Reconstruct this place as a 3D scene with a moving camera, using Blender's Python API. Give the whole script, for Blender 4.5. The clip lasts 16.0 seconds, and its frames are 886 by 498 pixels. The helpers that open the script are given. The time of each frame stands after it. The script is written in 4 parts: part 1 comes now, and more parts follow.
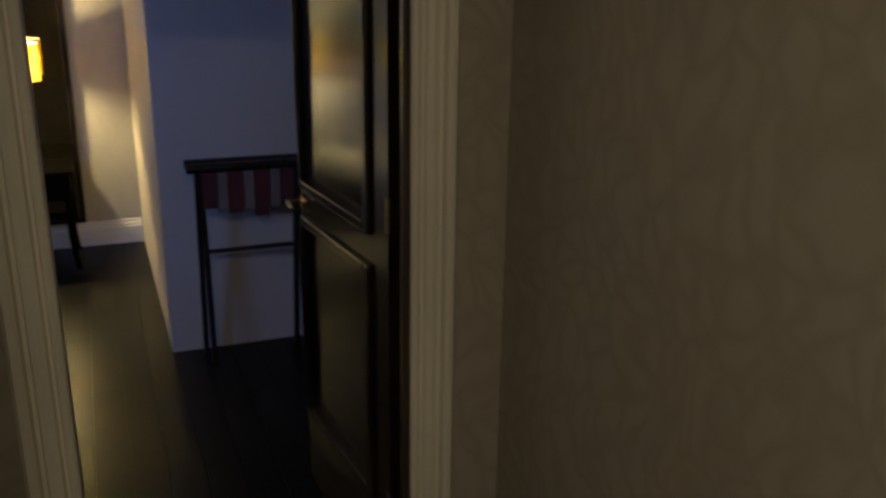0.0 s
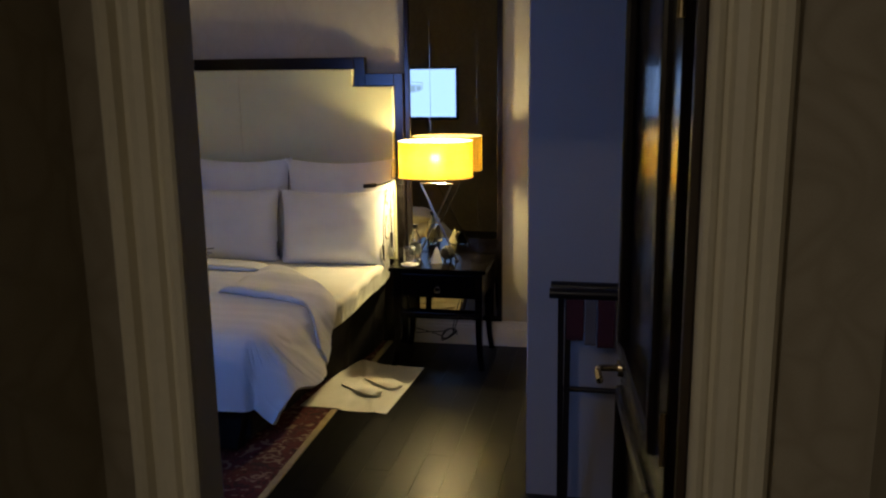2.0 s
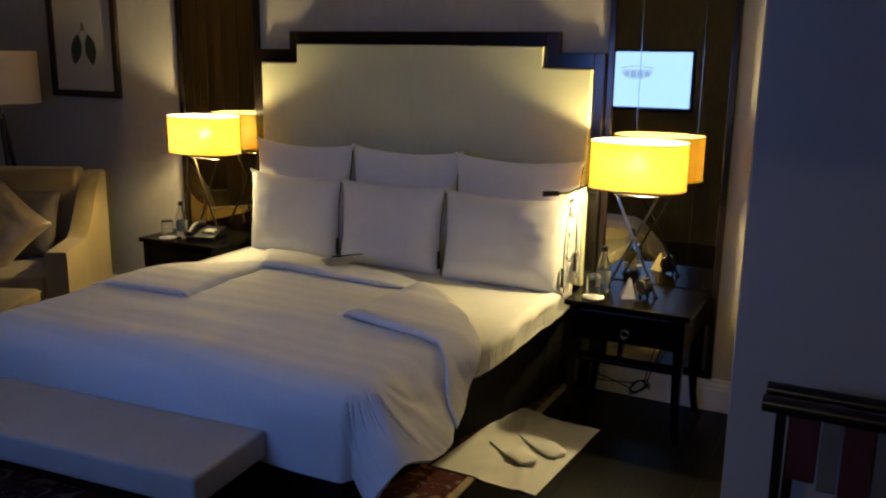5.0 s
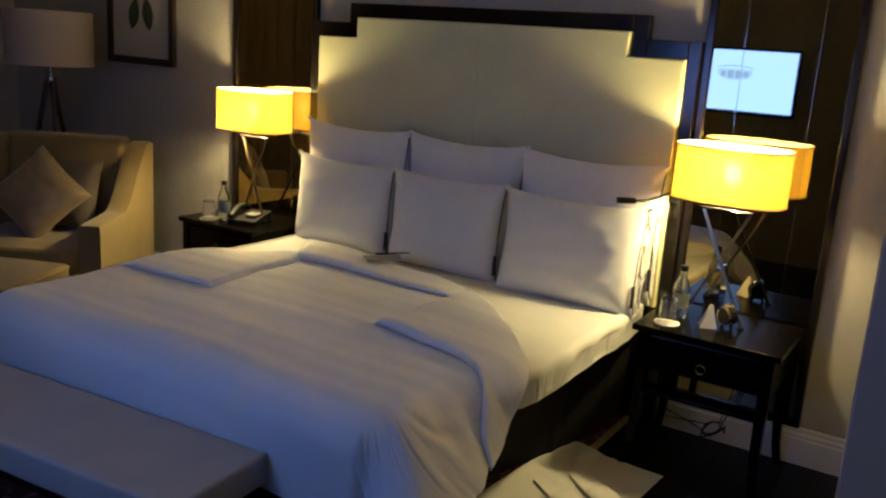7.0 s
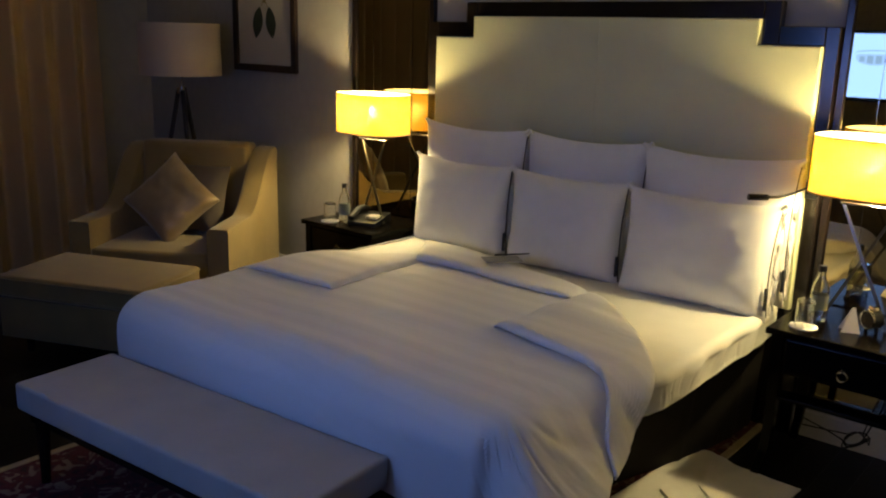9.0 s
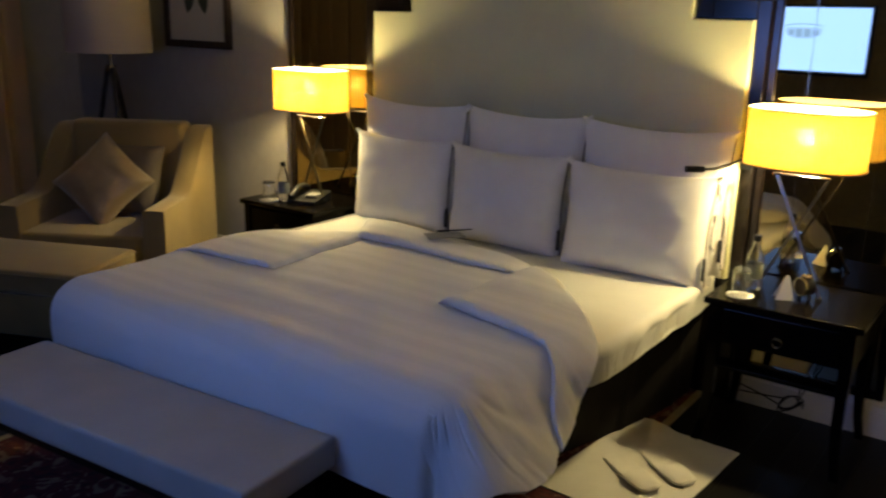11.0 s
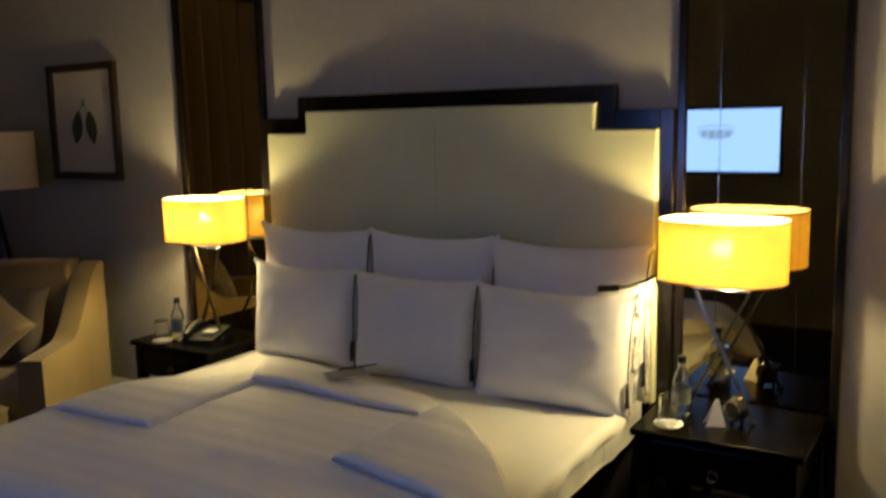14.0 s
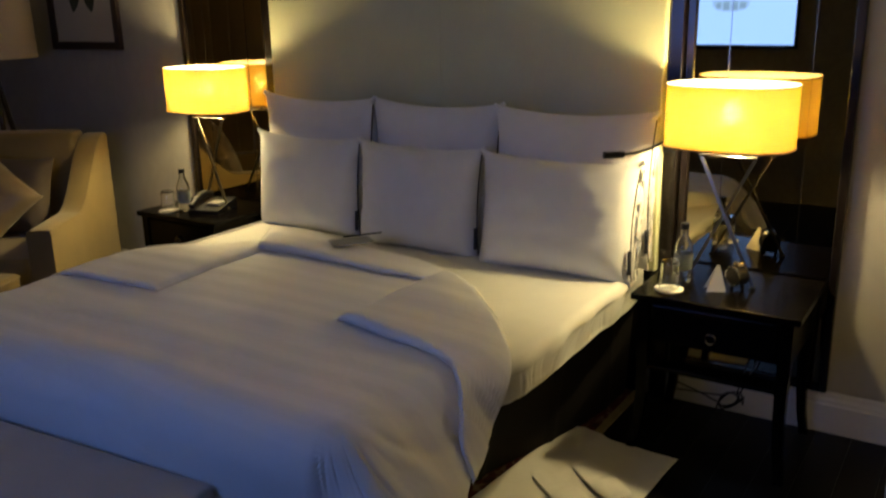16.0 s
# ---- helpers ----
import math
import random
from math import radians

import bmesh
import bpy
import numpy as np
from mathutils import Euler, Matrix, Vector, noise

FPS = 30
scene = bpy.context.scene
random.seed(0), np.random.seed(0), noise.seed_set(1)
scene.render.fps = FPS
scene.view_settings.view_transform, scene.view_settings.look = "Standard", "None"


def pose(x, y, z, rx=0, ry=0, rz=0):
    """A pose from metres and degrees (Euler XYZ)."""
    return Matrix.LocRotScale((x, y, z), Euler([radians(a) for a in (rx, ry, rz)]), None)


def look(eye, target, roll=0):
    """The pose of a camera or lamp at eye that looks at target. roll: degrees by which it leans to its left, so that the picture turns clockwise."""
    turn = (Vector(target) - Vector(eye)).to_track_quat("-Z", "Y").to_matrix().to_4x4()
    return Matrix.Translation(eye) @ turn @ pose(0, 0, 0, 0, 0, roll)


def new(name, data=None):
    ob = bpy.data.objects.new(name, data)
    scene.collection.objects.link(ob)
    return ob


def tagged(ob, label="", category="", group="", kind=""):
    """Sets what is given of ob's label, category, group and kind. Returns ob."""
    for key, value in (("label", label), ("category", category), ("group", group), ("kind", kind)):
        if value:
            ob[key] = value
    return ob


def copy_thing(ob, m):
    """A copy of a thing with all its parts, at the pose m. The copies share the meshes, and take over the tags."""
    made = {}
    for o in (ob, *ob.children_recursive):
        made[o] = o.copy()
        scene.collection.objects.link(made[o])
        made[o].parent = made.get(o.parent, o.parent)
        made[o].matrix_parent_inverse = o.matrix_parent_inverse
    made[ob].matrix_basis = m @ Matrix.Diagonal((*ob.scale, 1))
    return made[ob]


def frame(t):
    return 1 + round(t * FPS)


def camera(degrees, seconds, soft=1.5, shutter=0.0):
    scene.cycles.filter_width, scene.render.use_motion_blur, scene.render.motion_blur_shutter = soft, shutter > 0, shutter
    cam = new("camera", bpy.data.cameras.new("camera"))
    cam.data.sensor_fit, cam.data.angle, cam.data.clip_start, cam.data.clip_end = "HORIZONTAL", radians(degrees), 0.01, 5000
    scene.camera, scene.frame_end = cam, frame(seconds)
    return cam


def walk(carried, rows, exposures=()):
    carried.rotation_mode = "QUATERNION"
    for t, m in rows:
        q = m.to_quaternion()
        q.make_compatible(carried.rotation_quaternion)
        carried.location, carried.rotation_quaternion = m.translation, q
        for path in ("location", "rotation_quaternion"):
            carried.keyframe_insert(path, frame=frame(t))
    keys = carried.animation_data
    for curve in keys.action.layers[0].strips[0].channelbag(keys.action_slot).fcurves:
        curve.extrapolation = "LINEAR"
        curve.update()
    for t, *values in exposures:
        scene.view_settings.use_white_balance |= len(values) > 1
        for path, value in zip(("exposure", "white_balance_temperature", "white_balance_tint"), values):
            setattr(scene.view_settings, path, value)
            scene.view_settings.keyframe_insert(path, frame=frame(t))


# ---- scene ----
cam = camera(54.2, 16.0, soft=2.1, shutter=0.5)
PATH = [
    (0, (1.763, -5.943, 1.727), (2.486, -4.177, 1.127), 0.8),
    (0.5, (1.916, -5.759, 1.731), (2.417, -3.896, 1.206), 0.2),
    (1, (2.053, -5.592, 1.721), (2.301, -3.679, 1.196), -2.0),
    (1.5, (2.215, -5.414, 1.724), (2.042, -3.466, 1.309), -1.3),
    (2, (2.333, -5.299, 1.744), (1.953, -3.378, 1.337), -0.7),
    (2.5, (2.353, -5.204, 1.734), (2.001, -3.284, 1.297), -0.3),
    (3, (2.33, -5.01, 1.738), (1.922, -3.096, 1.325), 0.4),
    (3.5, (2.32, -4.804, 1.728), (1.814, -2.929, 1.249), -1.2),
    (4, (2.351, -4.551, 1.724), (1.631, -2.74, 1.275), -0.9),
    (4.2, (2.357, -4.466, 1.727), (1.553, -2.686, 1.295), -0.2),
    (6.3, (2.184, -3.876, 1.683), (1.225, -2.184, 1.219), 1.5),
    (6.5, (2.182, -3.825, 1.68), (1.179, -2.15, 1.246), 2.2),
    (7, (2.162, -3.735, 1.657), (1.129, -2.087, 1.191), 3.8),
    (7.5, (2.124, -3.703, 1.674), (0.928, -2.175, 1.188), 2.1),
    (8, (2.128, -3.692, 1.652), (0.878, -2.205, 1.181), 1.6),
    (10.5, (2.129, -3.704, 1.665), (0.901, -2.21, 1.153), 0.7),
    (11, (2.114, -3.69, 1.654), (0.98, -2.13, 1.123), 1.3),
    (11.5, (2.049, -3.599, 1.663), (1.081, -1.92, 1.171), 2.2),
    (12, (1.984, -3.515, 1.659), (1.099, -1.805, 1.117), 2.4),
    (12.5, (1.964, -3.443, 1.656), (0.93, -1.815, 1.124), 0.5),
    (13, (1.989, -3.337, 1.667), (0.754, -1.827, 1.227), 0.0),
    (13.5, (2.03, -3.297, 1.671), (0.832, -1.752, 1.249), 0.4),
    (14, (2.073, -3.322, 1.685), (1.017, -1.648, 1.396), -1.2),
    (14.5, (2.095, -3.391, 1.706), (1.075, -1.675, 1.586), -0.0),
    (15, (2.113, -3.371, 1.705), (1.097, -1.66, 1.501), -0.8),
    (15.5, (2.104, -3.356, 1.661), (1.089, -1.681, 1.255), -0.8),
    (16, (2.087, -3.323, 1.619), (1.042, -1.708, 1.07), -1.2),
]
walk(cam, [(t, look(eye, target, roll)) for t, eye, target, roll in PATH],
     [(0, 0.93), (0.5, 0.62), (1, 0.5), (2, 0.36), (3, 0.40), (4, 0.26), (6.5, 0.31), (12.5, 0.31), (13.6, 0.2), (14.3, -0.08), (15, -0.08), (16, 0.0)])

# ---- light and exposure ----
world = bpy.data.worlds.new("world")
scene.world = world
world.use_nodes = True
world.node_tree.nodes["Background"].inputs[0].default_value = (0.02, 0.022, 0.03, 1)
world.node_tree.nodes["Background"].inputs[1].default_value = 0.02

STEM_WATTS, LAMP_COLOUR = 16.5, (1.0, 0.805, 0.385)
TV_STRENGTH, TV_COLOUR = 7.9, (0.160, 0.318, 0.98)
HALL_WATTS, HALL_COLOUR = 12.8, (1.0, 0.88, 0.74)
BULB_R, BULB_L = (1.288, -0.212, 1.215), (-1.344, -0.212, 1.215)


def bulb(name, place, watts, colour, radius):
    data = bpy.data.lights.new(name, "POINT")
    data.energy, data.color, data.shadow_soft_size = watts, colour, radius
    ob = new(name, data)
    ob.location = place
    return ob


# each lamp holds a lit frosted globe (built below) over a small lit stem
for bx, by, bz in (BULB_R, BULB_L):
    bulb("bulb_light", (bx, by, bz - 0.052), STEM_WATTS, LAMP_COLOUR, 0.022)
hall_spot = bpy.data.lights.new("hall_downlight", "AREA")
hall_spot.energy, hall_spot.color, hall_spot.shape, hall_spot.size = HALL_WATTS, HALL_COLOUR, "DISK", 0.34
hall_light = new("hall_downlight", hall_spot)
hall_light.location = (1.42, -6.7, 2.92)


# ---- materials ----
def node_material(name):
    m = bpy.data.materials.new(name)
    m.use_nodes = True
    return m, m.node_tree.nodes, m.node_tree.links, m.node_tree.nodes["Principled BSDF"]


def surface(name, colour, rough=0.6, metal=0.0, vary=0.12, scale=6.0, grain=120.0, bump=0.05, stretch=(1, 1, 1), second=None, sheen=0.0, coat=0.0, piece=0.0, rough_vary=0.08, depth=0.002):
    """A painted, woven or lacquered surface with a broad and a fine variation."""
    m, nodes, links, bsdf = node_material(name)
    tex = nodes.new("ShaderNodeTexCoord")
    mapping = nodes.new("ShaderNodeMapping")
    mapping.inputs["Scale"].default_value = stretch
    links.new(tex.outputs["Object"], mapping.inputs["Vector"])
    broad, fine = nodes.new("ShaderNodeTexNoise"), nodes.new("ShaderNodeTexNoise")
    broad.inputs["Scale"].default_value, fine.inputs["Scale"].default_value = scale, grain
    broad.inputs["Detail"].default_value, fine.inputs["Detail"].default_value = 5, 3
    for n in (broad, fine):
        links.new(mapping.outputs[0], n.inputs["Vector"])
    ramp = nodes.new("ShaderNodeValToRGB")
    other = second or tuple(c * (1 - vary * 2) for c in colour)
    ramp.color_ramp.elements[0].color, ramp.color_ramp.elements[1].color = (*other, 1), (*colour, 1)
    ramp.color_ramp.elements[0].position, ramp.color_ramp.elements[1].position = 0.32, 0.68
    links.new(broad.outputs[0], ramp.inputs[0])
    mix = nodes.new("ShaderNodeMix")
    mix.data_type, mix.blend_type = "RGBA", "MULTIPLY"
    mix.inputs["Factor"].default_value = min(1.0, vary * 2.0)
    links.new(ramp.outputs[0], mix.inputs["A"])
    links.new(fine.outputs[0], mix.inputs["B"])
    last = mix.outputs["Result"]
    if piece:
        info, hsv, rng = nodes.new("ShaderNodeObjectInfo"), nodes.new("ShaderNodeHueSaturation"), nodes.new("ShaderNodeMapRange")
        rng.inputs["To Min"].default_value, rng.inputs["To Max"].default_value = 1 - piece, 1 + piece
        links.new(info.outputs["Random"], rng.inputs["Value"])
        links.new(rng.outputs[0], hsv.inputs["Value"])
        links.new(last, hsv.inputs["Color"])
        last = hsv.outputs[0]
    links.new(last, bsdf.inputs["Base Color"])
    rr = nodes.new("ShaderNodeMapRange")
    rr.inputs["To Min"].default_value, rr.inputs["To Max"].default_value = max(0.01, rough - rough_vary), min(1, rough + rough_vary)
    links.new(broad.outputs[0], rr.inputs["Value"])
    links.new(rr.outputs[0], bsdf.inputs["Roughness"])
    bsdf.inputs["Metallic"].default_value = metal
    bsdf.inputs["Sheen Weight"].default_value = sheen
    bsdf.inputs["Coat Weight"].default_value = coat
    bsdf.inputs["Coat Roughness"].default_value = 0.08
    if bump:
        b = nodes.new("ShaderNodeBump")
        b.inputs["Strength"].default_value, b.inputs["Distance"].default_value = bump, depth
        links.new(fine.outputs[0], b.inputs["Height"])
        links.new(b.outputs[0], bsdf.inputs["Normal"])
    return m


def wallpaper(name, light, dark, size):
    """Vinyl wallpaper with a soft trailing relief pattern."""
    m, nodes, links, bsdf = node_material(name)
    tex = nodes.new("ShaderNodeTexCoord")
    warp, veins, fine = nodes.new("ShaderNodeTexNoise"), nodes.new("ShaderNodeTexVoronoi"), nodes.new("ShaderNodeTexNoise")
    veins.feature = "DISTANCE_TO_EDGE"
    warp.inputs["Scale"].default_value, veins.inputs["Scale"].default_value, fine.inputs["Scale"].default_value = 3.0, size, 260
    add = nodes.new("ShaderNodeMix")
    add.data_type, add.blend_type = "RGBA", "LINEAR_LIGHT"
    add.inputs["Factor"].default_value = 0.2
    links.new(tex.outputs["Object"], warp.inputs["Vector"])
    links.new(tex.outputs["Object"], add.inputs["A"])
    links.new(warp.outputs["Color"], add.inputs["B"])
    tall = nodes.new("ShaderNodeMapping")
    tall.inputs["Scale"].default_value = (1, 1, 0.55)
    links.new(add.outputs["Result"], tall.inputs["Vector"])
    links.new(tall.outputs[0], veins.inputs["Vector"])
    links.new(tex.outputs["Object"], fine.inputs["Vector"])
    ramp = nodes.new("ShaderNodeValToRGB")
    ramp.color_ramp.elements[0].position, ramp.color_ramp.elements[1].position = 0.0, 0.22
    ramp.color_ramp.elements[0].color, ramp.color_ramp.elements[1].color = (*dark, 1), (*light, 1)
    links.new(veins.outputs["Distance"], ramp.inputs[0])
    mix = nodes.new("ShaderNodeMix")
    mix.data_type, mix.blend_type = "RGBA", "MULTIPLY"
    mix.inputs["Factor"].default_value = 0.14
    links.new(ramp.outputs[0], mix.inputs["A"])
    links.new(fine.outputs[0], mix.inputs["B"])
    links.new(mix.outputs["Result"], bsdf.inputs["Base Color"])
    bsdf.inputs["Roughness"].default_value = 0.5
    b = nodes.new("ShaderNodeBump")
    b.inputs["Strength"].default_value, b.inputs["Distance"].default_value = 0.15, 0.002
    links.new(ramp.outputs[0], b.inputs["Height"])
    links.new(b.outputs[0], bsdf.inputs["Normal"])
    return m


def duvet_cotton(name):
    """White sateen cotton with faint woven stripes across the bed."""
    m, nodes, links, bsdf = node_material(name)
    tex, wave, fine, creases = nodes.new("ShaderNodeTexCoord"), nodes.new("ShaderNodeTexWave"), nodes.new("ShaderNodeTexNoise"), nodes.new("ShaderNodeTexNoise")
    wave.bands_direction = "Y"
    wave.inputs["Scale"].default_value, wave.inputs["Distortion"].default_value = 3.1, 1.6
    wave.inputs["Detail Scale"].default_value = 0.6
    fine.inputs["Scale"].default_value, creases.inputs["Scale"].default_value = 500, 5.5
    creases.inputs["Detail"].default_value, creases.inputs["Distortion"].default_value = 2.5, 0.9
    for n in (wave, fine, creases):
        links.new(tex.outputs["Object"], n.inputs["Vector"])
    ramp = nodes.new("ShaderNodeValToRGB")
    ramp.color_ramp.elements[0].color, ramp.color_ramp.elements[1].color = (0.763, 0.755, 0.72, 1), (0.80, 0.79, 0.755, 1)
    ramp.color_ramp.elements[0].position, ramp.color_ramp.elements[1].position = 0.35, 0.62
    links.new(wave.outputs["Fac"], ramp.inputs[0])
    links.new(ramp.outputs[0], bsdf.inputs["Base Color"])
    bsdf.inputs["Roughness"].default_value = 0.62
    bsdf.inputs["Sheen Weight"].default_value = 0.15
    b1, b2 = nodes.new("ShaderNodeBump"), nodes.new("ShaderNodeBump")
    b1.inputs["Strength"].default_value, b1.inputs["Distance"].default_value = 0.5, 0.014
    b2.inputs["Strength"].default_value, b2.inputs["Distance"].default_value = 0.15, 0.001
    links.new(creases.outputs[0], b1.inputs["Height"])
    links.new(fine.outputs[0], b2.inputs["Height"])
    links.new(b1.outputs[0], b2.inputs["Normal"])
    links.new(b2.outputs[0], bsdf.inputs["Normal"])
    return m


def rug_wool(name):
    """Dark red oriental wool with a mottled pattern of buff and rose motifs."""
    m, nodes, links, bsdf = node_material(name)
    tex, motif, spots, fine = nodes.new("ShaderNodeTexCoord"), nodes.new("ShaderNodeTexNoise"), nodes.new("ShaderNodeTexNoise"), nodes.new("ShaderNodeTexNoise")
    motif.inputs["Scale"].default_value, spots.inputs["Scale"].default_value, fine.inputs["Scale"].default_value = 15, 5, 350
    motif.inputs["Detail"].default_value, motif.inputs["Distortion"].default_value = 1.0, 1.6
    for n in (motif, spots, fine):
        links.new(tex.outputs["Object"], n.inputs["Vector"])
    r1, r2 = nodes.new("ShaderNodeValToRGB"), nodes.new("ShaderNodeValToRGB")
    r1.color_ramp.elements[0].color, r1.color_ramp.elements[1].color = (0.060, 0.010, 0.008, 1), (0.150, 0.014, 0.010, 1)
    r1.color_ramp.elements[0].position, r1.color_ramp.elements[1].position = 0.36, 0.42
    for at, colour in ((0.575, (0.095, 0.012, 0.014, 1)), (0.605, (0.30, 0.17, 0.12, 1)), (0.70, (0.34, 0.23, 0.15, 1))):
        r1.color_ramp.elements.new(at).color = colour
    r2.color_ramp.elements[0].color, r2.color_ramp.elements[1].color = (0.42, 0.42, 0.42, 1), (0.80, 0.74, 0.74, 1)
    links.new(motif.outputs[0], r1.inputs[0])
    links.new(spots.outputs[0], r2.inputs[0])
    mix = nodes.new("ShaderNodeMix")
    mix.data_type, mix.blend_type = "RGBA", "MULTIPLY"
    mix.inputs["Factor"].default_value = 1
    links.new(r1.outputs[0], mix.inputs["A"])
    links.new(r2.outputs[0], mix.inputs["B"])
    links.new(mix.outputs["Result"], bsdf.inputs["Base Color"])
    bsdf.inputs["Roughness"].default_value = 0.95
    b = nodes.new("ShaderNodeBump")
    b.inputs["Strength"].default_value, b.inputs["Distance"].default_value = 0.5, 0.003
    links.new(fine.outputs[0], b.inputs["Height"])
    links.new(b.outputs[0], bsdf.inputs["Normal"])
    return m


def lampshade(name, colour, through_part, gaps=0.0, tint=(1.0, 0.94, 0.78)):
    """Thin fabric that lets part of the bulb's light through, a little of it straight between the threads."""
    m, nodes, links, bsdf = node_material(name)
    nodes.remove(bsdf)
    tex, weave = nodes.new("ShaderNodeTexCoord"), nodes.new("ShaderNodeTexNoise")
    weave.inputs["Scale"].default_value = 220
    links.new(tex.outputs["Object"], weave.inputs["Vector"])
    ramp = nodes.new("ShaderNodeValToRGB")
    ramp.color_ramp.elements[0].color, ramp.color_ramp.elements[1].color = (*[c * 0.86 for c in colour], 1), (*colour, 1)
    links.new(weave.outputs[0], ramp.inputs[0])
    diff, trans, mix = nodes.new("ShaderNodeBsdfDiffuse"), nodes.new("ShaderNodeBsdfTranslucent"), nodes.new("ShaderNodeMixShader")
    links.new(ramp.outputs[0], diff.inputs[0])
    links.new(ramp.outputs[0], trans.inputs[0])
    mix.inputs[0].default_value = through_part
    links.new(diff.outputs[0], mix.inputs[1])
    links.new(trans.outputs[0], mix.inputs[2])
    spot, both = nodes.new("ShaderNodeBsdfTransparent"), nodes.new("ShaderNodeMixShader")
    spot.inputs["Color"].default_value = (*tint, 1)
    both.inputs[0].default_value = gaps
    links.new(mix.outputs[0], both.inputs[1])
    links.new(spot.outputs[0], both.inputs[2])
    links.new(both.outputs[0], nodes["Material Output"].inputs[0])
    return m


def plain(name, colour, rough=0.5, metal=0.0, glass=0.0, ior=1.45):
    m, nodes, links, bsdf = node_material(name)
    bsdf.inputs["Base Color"].default_value = (*colour, 1)
    bsdf.inputs["Roughness"].default_value, bsdf.inputs["Metallic"].default_value = rough, metal
    bsdf.inputs["Transmission Weight"].default_value, bsdf.inputs["IOR"].default_value = glass, ior
    return m


def glow(name, colour, strength):
    m, nodes, links, bsdf = node_material(name)
    bsdf.inputs["Base Color"].default_value = (0.01, 0.01, 0.01, 1)
    bsdf.inputs["Emission Color"].default_value, bsdf.inputs["Emission Strength"].default_value = (*colour, 1), strength
    bsdf.inputs["Roughness"].default_value = 0.3
    return m


def plank_wood(name):
    """Near-black stained oak boards under a satin varnish."""
    m, nodes, links, bsdf = node_material(name)
    tex, mapping, grain, scuff = nodes.new("ShaderNodeTexCoord"), nodes.new("ShaderNodeMapping"), nodes.new("ShaderNodeTexNoise"), nodes.new("ShaderNodeTexNoise")
    info, rng, hsv = nodes.new("ShaderNodeObjectInfo"), nodes.new("ShaderNodeMapRange"), nodes.new("ShaderNodeHueSaturation")
    mapping.inputs["Scale"].default_value = (60, 3, 10)
    links.new(tex.outputs["Object"], mapping.inputs["Vector"])
    links.new(info.outputs["Random"], mapping.inputs["Location"])
    links.new(mapping.outputs[0], grain.inputs["Vector"])
    links.new(tex.outputs["Object"], scuff.inputs["Vector"])
    grain.inputs["Scale"].default_value, grain.inputs["Detail"].default_value = 1.0, 6
    scuff.inputs["Scale"].default_value, scuff.inputs["Detail"].default_value = 4, 6
    ramp = nodes.new("ShaderNodeValToRGB")
    ramp.color_ramp.elements[0].color, ramp.color_ramp.elements[1].color = (0.004, 0.0035, 0.003, 1), (0.008, 0.0068, 0.0055, 1)
    links.new(grain.outputs[0], ramp.inputs[0])
    rng.inputs["To Min"].default_value, rng.inputs["To Max"].default_value = 0.85, 1.15
    links.new(info.outputs["Random"], rng.inputs["Value"])
    links.new(rng.outputs[0], hsv.inputs["Value"])
    links.new(ramp.outputs[0], hsv.inputs["Color"])
    links.new(hsv.outputs[0], bsdf.inputs["Base Color"])
    rr = nodes.new("ShaderNodeMapRange")
    rr.inputs["To Min"].default_value, rr.inputs["To Max"].default_value = 0.27, 0.37
    links.new(scuff.outputs[0], rr.inputs["Value"])
    links.new(rr.outputs[0], bsdf.inputs["Roughness"])
    b = nodes.new("ShaderNodeBump")
    bsdf.inputs["Specular IOR Level"].default_value = 0.12
    b.inputs["Strength"].default_value, b.inputs["Distance"].default_value = 0.25, 0.001
    links.new(grain.outputs[0], b.inputs["Height"])
    links.new(b.outputs[0], bsdf.inputs["Normal"])
    return m


M_PAPER = wallpaper("greige_wallpaper", (0.385, 0.355, 0.305), (0.365, 0.336, 0.287), 9.0)
M_HALL = wallpaper("hall_wallpaper", (0.375, 0.33, 0.245), (0.328, 0.286, 0.208), 13.0)
M_WHITE = surface("white_wall_paint", (0.47, 0.425, 0.37), 0.55, vary=0.03, scale=2, grain=90, bump=0.06)
M_TRIM = surface("cream_trim_paint", (0.74, 0.68, 0.51), 0.38, vary=0.05, scale=3, grain=60, bump=0.04)
M_SKIRT = surface("white_baseboard_paint", (0.74, 0.71, 0.66), 0.35, vary=0.05, scale=3, grain=60, bump=0.04)
M_CEIL = surface("ceiling_paint", (0.62, 0.61, 0.58), 0.8, vary=0.03, scale=2, grain=80, bump=0.05)
M_LACQUER = surface("black_brown_lacquer", (0.009, 0.006, 0.005), 0.19, vary=0.2, scale=5, grain=70, bump=0.02, rough_vary=0.05)
M_TABLE = surface("satin_black_lacquer", (0.0026, 0.0019, 0.0017), 0.22, vary=0.2, scale=5, grain=70, bump=0.02, rough_vary=0.05)
M_TABLE.node_tree.nodes["Principled BSDF"].inputs["Specular IOR Level"].default_value = 0.08
M_DOOR = surface("black_brown_door_lacquer", (0.012, 0.008, 0.007), 0.22, vary=0.2, scale=3, grain=50, bump=0.03, rough_vary=0.05)
M_DOORPANEL = surface("glossy_door_panel", (0.026, 0.022, 0.020), 0.12, vary=0.1, scale=2, grain=150, bump=0.6, depth=0.0005, rough_vary=0.03, stretch=(1, 1, 0.01))
M_JAMB = surface("dark_jamb_brown", (0.05, 0.035, 0.022), 0.4, vary=0.1, scale=4, grain=50, bump=0.03)
M_PLANK = plank_wood("dark_oak_planks")
M_MIRROR = plain("bronze_tinted_mirror", (0.34, 0.292, 0.185), 0.015, 1.0)
